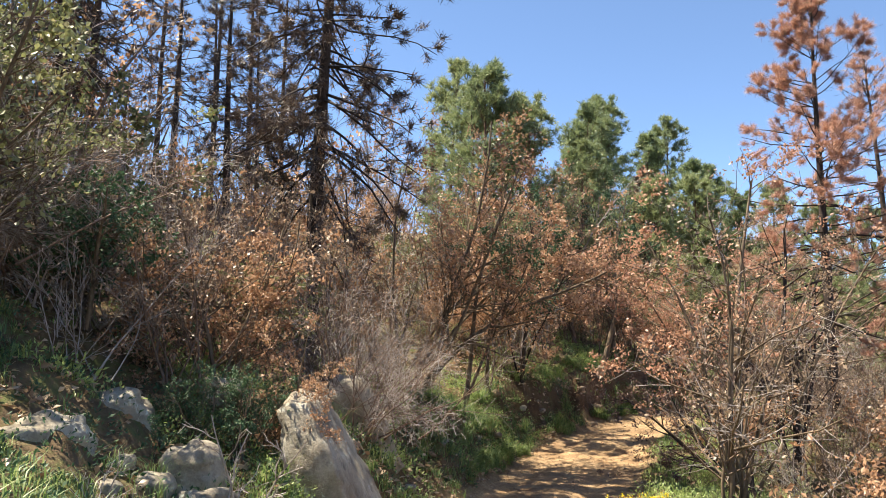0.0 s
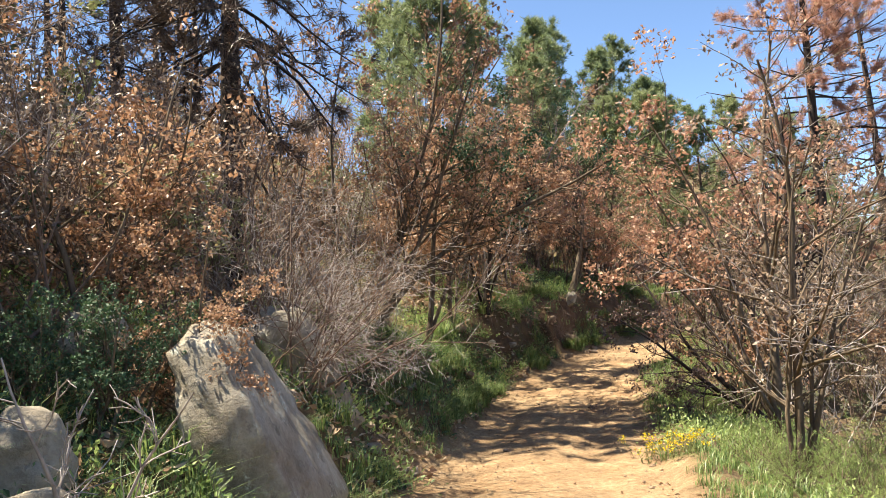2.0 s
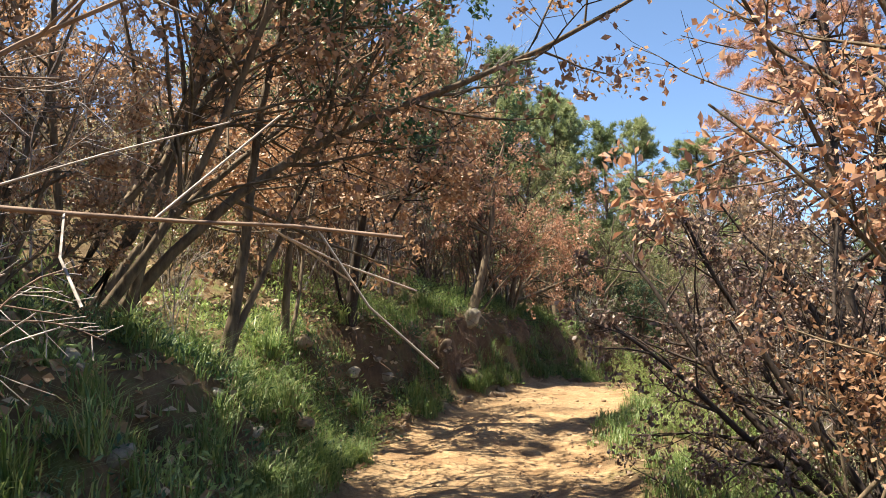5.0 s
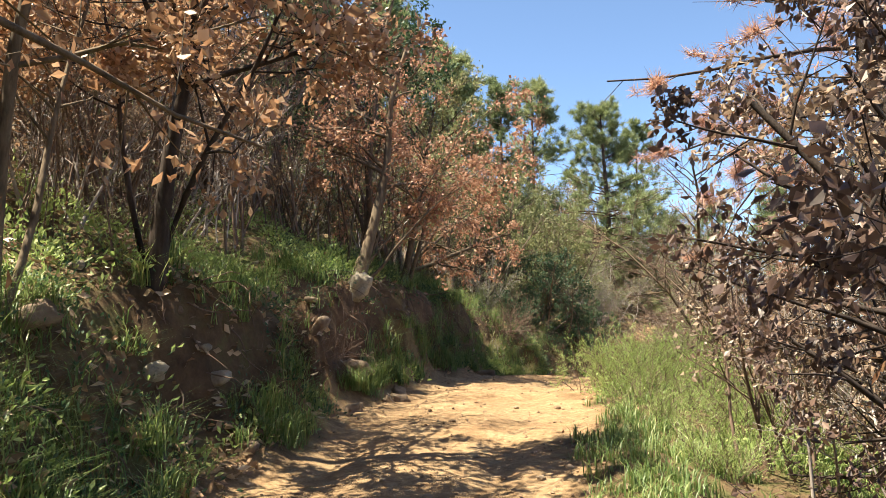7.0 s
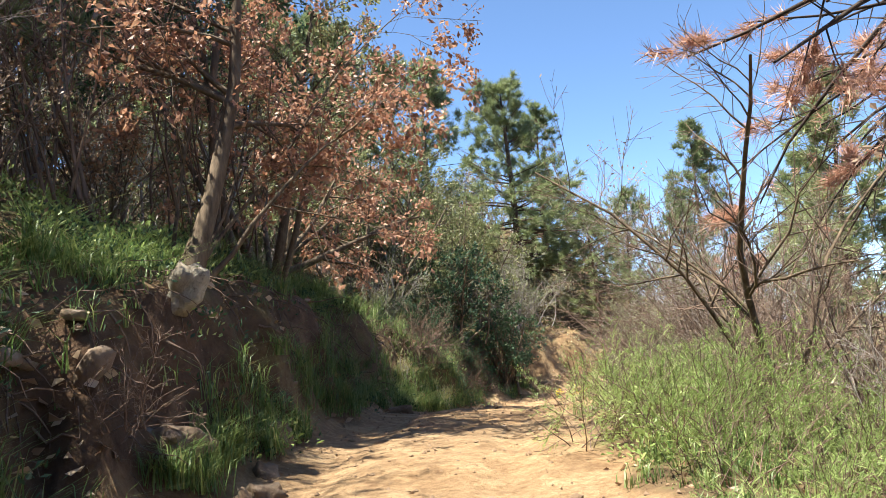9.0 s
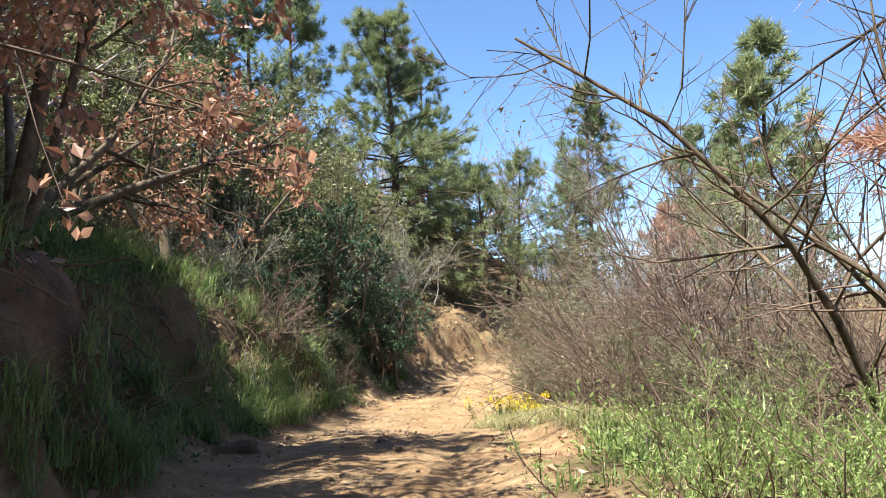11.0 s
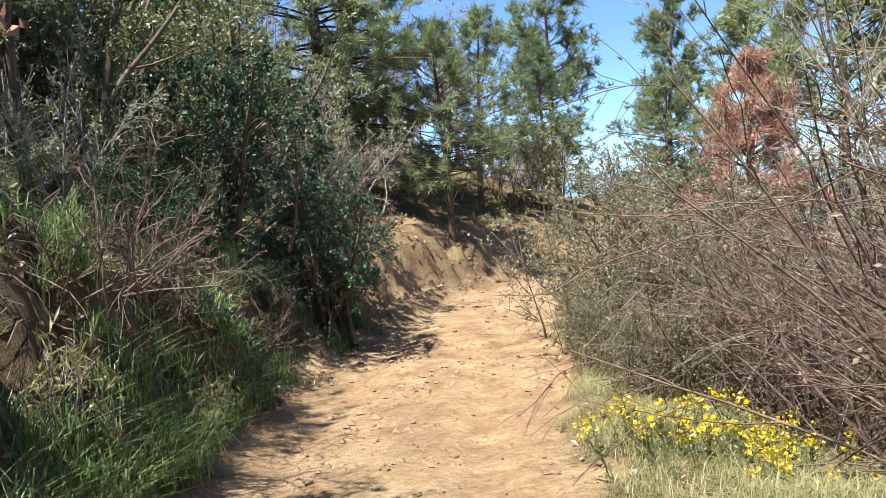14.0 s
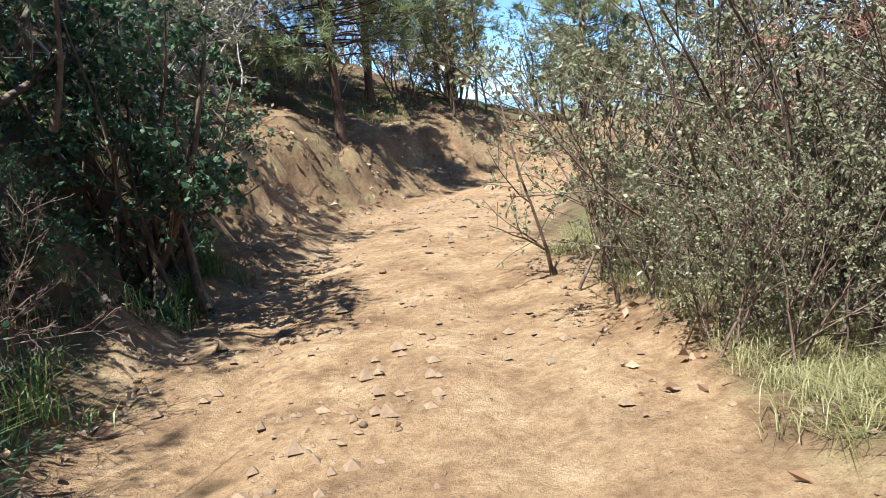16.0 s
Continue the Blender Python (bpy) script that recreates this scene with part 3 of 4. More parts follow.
woody("overhanging_oak", "leaning oak with drooping rusty twigs over the bank edge", "oak tree", 35, [(0, 0, 0.5, 0.05, 3.9, 0.1), (0.05, 0.1, 0.62, 0.2, 4.0, 0.022), (0.05, 0.2, 0.85, 0.5, 3.4, 0.02), (-0.1, 0.2, 0.15, 0.5, 3.8, 0.022), (0.15, 0, 0.8, -0.15, 2.8, 0.025)], BARK, LEAF_RUST, 11000, 0.066, (13, 7), (0.3, 0.15), (55, 50), (0.45, 0.5), up=-0.06, drop=0.4, clump=4, wide=0.55, twigs=TWIG_BROWN)
stand(bpy.data.objects["overhanging_oak"], 5.2, 25.65, 0)
woody("limb_oak", "oak with a long level limb and brown leaf clusters", "oak tree", 36, [(0, 0, -0.25, 0.05, 2.4, 0.11), (0, 0, 2.3, -0.5, 2.9, 0.07), (0.1, 0, 0.7, 0.2, 3.4, 0.06), (0, 0.1, 1.2, 0.35, 3.0, 0.05)], BARK, LEAF_RUST, 4200, 0.07, (9, 6), (0.35, 0.2), (52, 48), (0.42, 0.45), up=-0.02, drop=0.4, clump=5, wide=0.6)
stand(bpy.data.objects["limb_oak"], 7.3, 29.9, 0)
woody("dead_grey_tree", "bare grey dead tree above the bank", "dead tree", 37, [(0, 0, 0.1, -0.02, 6.4, 0.045), (0, 0, -0.08, 0.1, 5.2, 0.03), (0, 0, 0.32, 0, 5.4, 0.03)], TWIG_GREY, LEAF_BROWN, 0, 0.1, (9, 7), (0.5, 0.2), (40, 40), (0.34, 0.5), up=0.06)
stand(bpy.data.objects["dead_grey_tree"], 4.2, 28.8, 0)

woody("live_oak", "slim live oak with dark green leaves high up", "oak tree", 38, [(0, 0, 0.1, -0.05, 5.4, 0.06), (0, 0, 0.3, 0, 4.6, 0.04)], BARK, LEAF_DARK, 4600, 0.06, (11, 7), (0.55, 0.2), (55, 48), (0.3, 0.48), clump=3, wide=0.7)
stand(bpy.data.objects["live_oak"], 0.4, 17.4, 0)
woody("olive_oak", "oak with grey-green leaves above the bank", "oak tree", 39, [(0, 0, 0.15, -0.1, 4.2, 0.08), (0, 0, 0.5, 0.0, 3.8, 0.05), (0, 0, 0.2, 0.4, 3.8, 0.05)], BARK, LEAF_OLIVE, 5200, 0.06, (10, 7), (0.4, 0.2), (50, 45), (0.4, 0.45), clump=3, wide=0.65)
stand(bpy.data.objects["olive_oak"], 6.9, 28.3, 0)
for x, y, s in ((10.5, 33.9, 0.95), (12.2, 36.0, 1.0), (9.0, 33.6, 0.9), (13.4, 37.0, 1.05)):
    again(bpy.data.objects["olive_oak"], x, y, x * 80, s)
again(bpy.data.objects["live_oak"], 5.9, 27.4, 60, 1.15)
again(bpy.data.objects["live_oak"], 6.6, 28.6, 160, 1.1)

# oaks on the downhill side
woody("verge_oak", "oak with pinkish-brown dry leaves beside the track", "oak tree", 41, [(0, 0, 0.0, 0.0, 5.8, 0.075), (0, 0, -0.32, 0.1, 5.0, 0.045), (0, 0, 0.35, -0.05, 5.0, 0.042), (0, 0.1, -0.1, 0.4, 4.4, 0.035), (0.1, 0, -0.6, -0.1, 3.6, 0.03)], BARK, LEAF_RUST, 5200, 0.07, (10, 6), (0.3, 0.2), (45, 45), (0.4, 0.45), drop=0.3, clump=5, wide=0.55)
stand(bpy.data.objects["verge_oak"], 4.9, 12.9, 0)
woody("thin_oak", "thin dying oak with pale bare twigs on the verge", "oak tree", 42, [(0, 0, 0.02, 0, 4.4, 0.05), (0, 0, 0.16, 0.05, 3.8, 0.034), (0, 0, -0.14, 0, 3.4, 0.03), (0, 0, 0.34, -0.2, 3.0, 0.03)], BARK, LEAF_DULL, 1500, 0.06, (12, 7), (0.2, 0.15), (55, 50), (0.45, 0.5), drop=0.25, clump=4, twigs=TWIG_GREY)
stand(bpy.data.objects["thin_oak"], 3.75, 10.5, 0)
# Shade on this oak's leaves is in LEAF_SHADED's colour.
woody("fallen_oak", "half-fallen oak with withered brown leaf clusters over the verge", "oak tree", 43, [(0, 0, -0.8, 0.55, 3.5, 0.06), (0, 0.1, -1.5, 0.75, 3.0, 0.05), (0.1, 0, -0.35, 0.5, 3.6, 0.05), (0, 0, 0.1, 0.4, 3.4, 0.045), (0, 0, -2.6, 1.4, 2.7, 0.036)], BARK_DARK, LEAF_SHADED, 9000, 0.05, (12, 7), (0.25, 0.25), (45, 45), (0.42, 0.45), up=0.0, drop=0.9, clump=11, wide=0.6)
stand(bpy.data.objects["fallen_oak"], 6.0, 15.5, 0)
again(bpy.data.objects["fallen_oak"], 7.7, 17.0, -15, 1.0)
woody("rusty_oak", "oak with hanging clusters of brown leaves below the verge", "oak tree", 44, [(0, 0, 0, 0, 6.0, 0.1), (0, 0, -0.22, 0.3, 4.6, 0.06), (0, 0, 0.3, 0.1, 5.0, 0.06), (0, 0, -0.2, -0.2, 4.0, 0.05)], BARK_DARK, LEAF_DULL, 7000, 0.07, (11, 7), (0.2, 0.2), (52, 45), (0.42, 0.45), drop=0.6, clump=6, wide=0.6)
stand(bpy.data.objects["rusty_oak"], 7.9, 17.9, 0)
woody("bare_tree", "leafless tree with arching dark boughs below the track", "bare tree", 45, [(0, 0, -0.12, 0.05, 4.0, 0.05), (0, 0, -0.42, 0.22, 3.8, 0.032), (0.1, 0, 0.25, -0.1, 3.8, 0.03), (0, 0, 0.55, 0.1, 3.6, 0.028), (0, 0, 0.1, 0.4, 3.4, 0.026)], BARK, LEAF_DULL, 400, 0.04, (16, 11), (0.22, 0.15), (55, 45), (0.42, 0.5), wob=0.2, up=0.06, twigs=TWIG_BROWN)
stand(bpy.data.objects["bare_tree"], 10.4, 23.6, 0)
stand(woody("arching_shrub", "tall bare shrub with arching grey-brown stems", "shrub", 46, fan(46, 15, 0.3, 3.7, 0.026, 0.35, (-0.12, 0.05)), TWIG_BROWN, LEAF_OLIVE, 900, 0.045, (9, 7), (0.15, 0.15), (35, 40), (0.45, 0.5), up=-0.01, twigs=TWIG_GREY), 14.6, 27.2, 0)
again(bpy.data.objects["arching_shrub"], 13.4, 26.0, -30, 0.9)
stand(woody("twiggy_thicket", "dense tangle of arching bare brown twigs at the verge", "thicket", 48, fan(48, 30, 0.62, 2.6, 0.014, 0.45, (-0.15, 0.0)), TWIG_BROWN, LEAF_DULL, 500, 0.04, (9, 6), (0.12, 0.12), (38, 42), (0.45, 0.5), wob=0.14, up=-0.06, twigs=TWIG_BROWN), 13.6, 27.3, 0)
for x, y, s in ((14.6, 28.6, 1.0), (12.4, 25.2, 0.9), (15.9, 29.1, 0.95), (11.2, 23.2, 0.85)):
    again(bpy.data.objects["twiggy_thicket"], x, y, x * 60, s)
again(bpy.data.objects["arching_shrub"], 15.6, 27.6, 40, 1.0)
stand(woody("leafy_shrub", "broad shrub with small dusty green leaves at the verge", "shrub", 47, fan(47, 24, 0.36, 2.0, 0.015, 0.45, (0.1, 0)), TWIG_BROWN, LEAF_SAGE, 10500, 0.034, (8, 5), (0.12, 0.15), (40, 45), (0.4, 0.5), wide=0.6), 16.0, 30.4, 0)
again(bpy.data.objects["leafy_shrub"], 17.6, 32.0, 80, 1.05)
for x, y, s in ((15.7, 31.1, 0.5), (16.7, 31.7, 0.5), (14.9, 30.3, 0.45)):
    again(bpy.data.objects["leafy_shrub"], x, y, x * 70, s)
again(bpy.data.objects["leafy_shrub"], 11.5, 25.5, 200, 0.5)
again(bpy.data.objects["leafy_shrub"], 12.4, 26.7, 300, 0.55)
again(bpy.data.objects["leafy_shrub"], 15.3, 29.6, 30, 0.7)
again(bpy.data.objects["leafy_shrub"], 16.9, 30.9, 260, 1.1)
again(bpy.data.objects["leafy_shrub"], 10.6, 24.6, 130, 0.45)

# bushes on the far bank
stand(woody("dark_bush", "dark green live-oak bush on the bank", "bush", 51, fan(51, 14, 0.42, 2.3, 0.04, 0.3, (0.1, -0.1)), BARK, LEAF_DARK, 7000, 0.06, (8, 6), (0.25, 0.2), (50, 50), (0.42, 0.5), wide=0.7), 14.6, 35.9, 0, 1.1)
again(bpy.data.objects["dark_bush"], 15.7, 35.5, 130, 0.95)
again(bpy.data.objects["dark_bush"], 12.7, 34.6, 70, 0.5)
again(bpy.data.objects["dark_bush"], 13.6, 35.1, 300, 0.6)
again(bpy.data.objects["dark_bush"], 14.2, 34.7, 200, 0.35)
stand(woody("olive_bush", "tall olive-green bush on the slope", "bush", 52, fan(52, 12, 0.4, 3.0, 0.04, 0.4), BARK, LEAF_OLIVE, 7000, 0.065, (8, 6), (0.2, 0.2), (50, 50), (0.42, 0.5), wide=0.65), 15.3, 37.7, 0, 1.1)
again(bpy.data.objects["olive_bush"], 13.8, 38.3, 140, 1.0)
again(bpy.data.objects["olive_bush"], 17.0, 39.2, 250, 1.0)
stand(woody("pale_bush", "pale grey-green bush above the dirt bank", "bush", 53, fan(53, 16, 0.5, 2.3, 0.025, 0.3), TWIG_GREY, LEAF_SAGE, 5200, 0.05, (8, 6), (0.2, 0.2), (45, 45), (0.42, 0.5)), 17.3, 37.2, 0)
stand(woody("grey_brush", "dense tangle of bare silvery brush beside the rock slab", "brush", 54, fan(54, 34, 0.85, 2.1, 0.014, 0.4, (0.3, -0.3)), TWIG_BROWN, LEAF_DULL, 0, 0.05, (7, 6), (0.2, 0.15), (42, 48), (0.45, 0.55), up=-0.05, twigs=TWIG_GREY), -1.15, 11.5, 0)
again(bpy.data.objects["grey_brush"], -1.9, 12.4, 100, 1.05)
again(bpy.data.objects["grey_brush"], -3.6, 11.0, 200, 1.15)
again(bpy.data.objects["grey_brush"], -5.2, 9.8, 300, 1.2)

for x, y, s in ((26.0, 38.0, 0.8), (28.4, 37.2, 0.7), (30.6, 35.8, 0.75), (32.5, 37.0, 0.9), (34.0, 34.0, 0.8)):
    again(bpy.data.objects["olive_bush"], x, y, x * 45, s)
again(bpy.data.objects["olive_bush"], 13.5, 35.6, 200, 0.62)
# Three olive bushes added mostly out of view, to shade the boulder slope.
again(bpy.data.objects["olive_bush"], -5.9, 7.7, 20, 1.15)
again(bpy.data.objects["olive_bush"], -6.4, 9.6, 120, 1.3)
again(bpy.data.objects["olive_bush"], -5.3, 5.6, 220, 0.9)
again(bpy.data.objects["dark_bush"], -4.3, 9.4, 50, 0.8)
again(bpy.data.objects["dark_bush"], -2.2, 8.5, 150, 0.42)
again(bpy.data.objects["dark_bush"], -2.6, 8.1, 250, 0.34)
again(bpy.data.objects["grey_brush"], -5.6, 8.2, 80, 1.3)
again(bpy.data.objects["pale_bush"], 12.4, 35.6, 60, 0.8)
again(bpy.data.objects["pale_bush"], 18.8, 38.4, 160, 1.0)

# ---------------------------------------------------------------- brush over both slopes
kinds = [
    woody("brown_shrub", "scrub oak with dry brown leaves", "shrub", 61, fan(61, 7, 0.3, 2.9, 0.03, 0.25), BARK, LEAF_BROWN, 1500, 0.085, (7, 6), (0.25, 0.2), (45, 45), (0.4, 0.45), drop=0.3, clump=4, wide=0.6, group="slope brush", slim=True),
    woody("withered_shrub", "withered scrub with dull brown leaves on the slope", "shrub", 62, fan(62, 8, 0.32, 2.7, 0.026, 0.25), TWIG_BROWN, LEAF_DULL, 1300, 0.07, (7, 6), (0.2, 0.2), (42, 45), (0.4, 0.45), clump=3, group="slope brush", slim=True),
    woody("bare_shrub", "bare grey twiggy shrub on the brushy slope", "shrub", 63, fan(63, 9, 0.36, 2.6, 0.018, 0.3), TWIG_GREY, LEAF_DULL, 200, 0.055, (7, 6), (0.2, 0.2), (38, 42), (0.4, 0.45), group="slope brush"),
    woody("olive_shrub", "olive-green leafy shrub on the brushy slope", "shrub", 64, fan(64, 8, 0.36, 2.2, 0.026, 0.25), BARK, LEAF_OLIVE, 2000, 0.06, (7, 5), (0.2, 0.2), (45, 48), (0.4, 0.48), wide=0.65, group="slope brush", slim=True),
    woody("tall_scrub", "tall thin bare stems with a few brown leaves", "shrub", 65, fan(65, 12, 0.18, 4.0, 0.015, 0.4), TWIG_BROWN, LEAF_BROWN, 700, 0.07, (9, 6), (0.2, 0.2), (34, 42), (0.3, 0.48), clump=4, group="slope brush"),
    woody("low_olive_shrub", "low olive-brown brush on the dry slope", "shrub", 66, fan(66, 11, 0.6, 1.5, 0.016, 0.3), TWIG_BROWN, LEAF_SAGE, 1700, 0.05, (7, 5), (0.2, 0.2), (45, 45), (0.42, 0.48), group="slope brush", slim=True),
]
far_kinds = [
    woody("brown_shrub", "scrub oak with dry brown leaves", "shrub", 161, fan(61, 5, 0.3, 2.9, 0.035, 0.25), BARK, LEAF_BROWN, 1000, 0.1, (6, 5), (0.25, 0.2), (45, 45), (0.4, 0.5), clump=2, wide=0.7, group="slope brush", far=True),
    woody("withered_shrub", "withered scrub with dull brown leaves on the slope", "shrub", 162, fan(62, 6, 0.32, 2.7, 0.03, 0.25), TWIG_BROWN, LEAF_DULL, 900, 0.088, (6, 5), (0.2, 0.2), (42, 45), (0.4, 0.5), clump=2, group="slope brush", far=True),
    woody("bare_shrub", "bare grey twiggy shrub on the brushy slope", "shrub", 163, fan(63, 9, 0.34, 2.6, 0.024, 0.3), TWIG_GREY, LEAF_DULL, 150, 0.08, (7, 6), (0.2, 0.2), (38, 42), (0.4, 0.5), group="slope brush", far=True),
    woody("olive_shrub", "olive-green leafy shrub on the brushy slope", "shrub", 164, fan(64, 6, 0.36, 2.3, 0.03, 0.25), BARK, LEAF_OLIVE, 1200, 0.095, (6, 5), (0.2, 0.2), (45, 48), (0.4, 0.5), wide=0.7, group="slope brush", far=True),
    woody("tall_scrub", "tall thin bare stems with a few brown leaves", "shrub", 165, fan(65, 8, 0.18, 4.2, 0.024, 0.4), TWIG_GREY, LEAF_BROWN, 400, 0.095, (6, 5), (0.3, 0.2), (32, 42), (0.3, 0.5), clump=2, group="slope brush", far=True),
    woody("sage_shrub", "pale sage-green shrub on the slope", "shrub", 166, fan(66, 8, 0.5, 2.0, 0.022, 0.3), TWIG_BROWN, LEAF_SAGE, 1150, 0.08, (6, 5), (0.2, 0.2), (45, 45), (0.42, 0.5), group="slope brush", far=True),
]
NEAR_TREES = [(-2.75, 15.9), (-2.4, 9), (-0.7, 17), (2.15, 21.65), (5.2, 25.65), (14.7, 35.7)]
rng = np.random.default_rng(7)


def strew(n, lo, hi, y0, y1, weights, size, apart, clear=(), kinds=kinds):
    """Copies of the brush, at least apart metres from one another, in a strip of the slope."""
    made, tries = [], 0
    used = set()
    while len(made) < n and tries < n * 60:
        tries += 1
        k = rng.integers(0, len(LINE))
        if not y0 < LINE_S[k] < y1:
            continue
        d = lo + (hi - lo) * rng.random()
        x, y = LINE[k, 0] - LINE_T[k, 1] * d, LINE[k, 1] + LINE_T[k, 0] * d
        if any((x - a) ** 2 + (y - b) ** 2 < apart * apart for a, b in made) or any((x - a) ** 2 + (y - b) ** 2 < 0.5 for a, b in NEAR_TREES):
            continue
        if abs(float(offset(x, y)[0][0])) < abs(min(lo, hi, key=abs)) - 0.3 or any(math.hypot(x - a, y - b) < r for a, b, r in clear):
            continue
        made.append((x, y))
        kind = kinds[rng.choice(len(kinds), p=np.array(weights) / sum(weights))]
        s = size * (0.7 + 0.55 * rng.random())
        if kind.name in used:
            again(kind, x, y, rng.random() * 360, s)
        else:
            used.add(kind.name)
            if kind.location.length == 0:
                stand(kind, x, y, rng.random() * 360, s)
            else:
                again(kind, x, y, rng.random() * 360, s)


CLEAR = [(-2.4, 6.8, 2.2), (-1.2, 8.5, 1.6), (-1.3, 5, 2.2), (10.6, 32.6, 2.2), (12.2, 34.2, 1.5), (18.5, 37.0, 1.3), (20.8, 37.0, 1.3), (16.5, 36, 1.2), (3.0, 23.4, 1.0)]
strew(16, 3.3, 5.0, 20, 35, [3, 3, 5, 1.5, 2, 2], 0.75, 0.9, CLEAR)
strew(18, 3.6, 6, 13, 20, [1.5, 3, 5, 1, 1, 1], 0.85, 0.9, CLEAR)
strew(24, 3.2, 6, 35, 58, [0.5, 2, 2, 3, 0, 4], 0.62, 0.9, CLEAR)
strew(16, 5.0, 8, 17, 24, [6, 4, 4, 1.5, 3, 0.5], 0.8, 1.0, CLEAR, far_kinds)
strew(20, 5.0, 8, 24, 36, [1, 1.5, 7, 1, 3, 1], 0.8, 1.0, CLEAR, far_kinds)
strew(26, 3.0, 7.0, 27, 36, [0, 1, 7, 0.5, 4, 0], 1.15, 0.7, CLEAR)
strew(16, 5.5, 8, 36, 58, [1, 2, 2, 4, 0, 4], 0.9, 1.1, CLEAR, far_kinds)
strew(24, 8, 16, 12, 22, [3, 5, 3, 2.5, 2, 2], 1.75, 1.2, CLEAR, far_kinds)
strew(60, 8, 16, 22, 58, [5, 4, 3, 3, 2, 2], 1.2, 1.3, CLEAR, far_kinds)
strew(62, 16, 34, 8, 66, [3, 4, 2, 4, 1, 2], 1.7, 1.8, CLEAR, far_kinds)
strew(20, -3.0, -6, 14, 30, [3, 4, 4, 1, 0.4, 2], 0.72, 0.9, [(4.0, 10.2, 1.9)])
strew(16, -3.7, -6.5, 30, 56, [0.5, 2, 4, 2, 0, 4], 0.7, 1.0)
strew(70, -7, -16, 8, 62, [2, 3, 3, 4, 0.3, 3], 0.95, 1.3, (), far_kinds)
strew(36, -5, -13, 28, 58, [2, 5, 5, 1, 0.5, 2], 0.85, 0.9, (), far_kinds)
strew(42, -16, -45, 8, 80, [2, 3, 1, 5, 0, 3], 1.6, 2.6, (), far_kinds)
strew(34, -45, -120, 8, 90, [1, 1, 0, 6, 0, 3], 3.2, 5.0, (), far_kinds)


# ---------------------------------------------------------------- rocks
def boulder(name, label, seed, size, rough=0.16, square=0.0, detail=4, material=ROCK):
    bm = bmesh.new()
    bmesh.ops.create_icosphere(bm, subdivisions=detail, radius=1.0)
    o = Vector((seed * 3.7, seed * 1.3, seed * 2.1))
    for v in bm.verts:
        p = v.co.copy()
        if square:
            m = max(abs(c) for c in p)
            p = p.lerp(p / m * 0.82, square)
        n = noise.fractal(p * 1.1 + o, 0.8, 2.0, 3) * rough + noise.fractal(p * 4.5 + o, 0.7, 2.0, 3) * rough * 0.22 - abs(noise.noise(p * 1.9 + o)) * rough * 0.55
        p *= 1 + n
        v.co = Vector((p.x * size[0], p.y * size[1], p.z * size[2]))
    for f in bm.faces:
        f.smooth = True
    me = bpy.data.meshes.new(name)
    bm.to_mesh(me)
    bm.free()
    me.materials.append(material)
    return tagged(new(name, me), label, "rock")


def put_rock(ob, x, y, z, turn=0, tilt=(0, 0)):
    ob.matrix_basis = pose(x, y, z, tilt[0], tilt[1], turn)
    return ob


def standing_slab(name, label, wide, deep, tall, seed):
    """A slab that narrows to a worn crest, with a flat face and a broken edge."""
    bm = bmesh.new()
    bmesh.ops.create_cube(bm, size=2.0)
    bmesh.ops.subdivide_edges(bm, edges=bm.edges[:], cuts=17, use_grid_fill=True)
    for v in bm.verts:
        p = v.co.copy()
        p = p.lerp(p.normalized() * 1.15, 0.3)
        u = min(1.0, max(0.0, (p.z + 1) / 2))
        q = Vector((p.x * wide, p.y * deep, p.z * tall))
        q.x *= 1.08 - 0.55 * u ** 1.6
        q.y *= 1.0 - 0.35 * u ** 2
        q.x -= 0.3 * u
        o = Vector((seed, 2.0, 1.0))
        k = 0.06 * noise.fractal(q * 1.3 + o, 0.9, 2.0, 3) + 0.025 * noise.fractal(q * 6 + o, 0.8, 2.0, 3) - 0.025 * max(0.0, 0.12 - abs(noise.noise(q * 1.7 + o))) / 0.12
        v.co = q + p.normalized() * k
    for f in bm.faces:
        f.smooth = True
    me = bpy.data.meshes.new(name)
    bm.to_mesh(me)
    bm.free()
    me.materials.append(ROCK)
    return tagged(new(name, me), label, "rock")


put_rock(standing_slab("rock_slab", "tall leaning slab of pale granite beside the track", 0.33, 0.72, 0.84, 3.0), -1.16, 8.95, 0.1, -6, (4, -11))
put_rock(boulder("rock_slab", "weathered granite rock behind the tall slab", 5, (0.42, 0.6, 0.95), 0.18, 0.5), -1.2, 11.9, 0.25, 15, (0, -24))
for k, (x, y, z, a, b, c) in enumerate(((-3.25, 7.8, 0.68, 0.37, 0.34, 0.3), (-3.25, 6.4, 0.55, 0.45, 0.36, 0.3), (-2.3, 7.4, 0.22, 0.31, 0.3, 0.3), (-1.98, 6.7, 0.0, 0.26, 0.26, 0.22),
                                        (-2.42, 6.7, 0.2, 0.19, 0.2, 0.15), (-2.6, 6.2, 0.25, 0.12, 0.12, 0.1), (-3.9, 6.3, 0.75, 0.3, 0.3, 0.22), (-2.75, 6.9, 0.38, 0.1, 0.1, 0.08), (-2.7, 9.6, 0.85, 0.3, 0.3, 0.22))):
    put_rock(boulder("boulder", "rounded pale granite boulder in grass", 10 + k, (a, b, c), 0.2, 0.35), x, y, z, k * 47, (k * 13 % 20 - 10, k * 29 % 24 - 12))
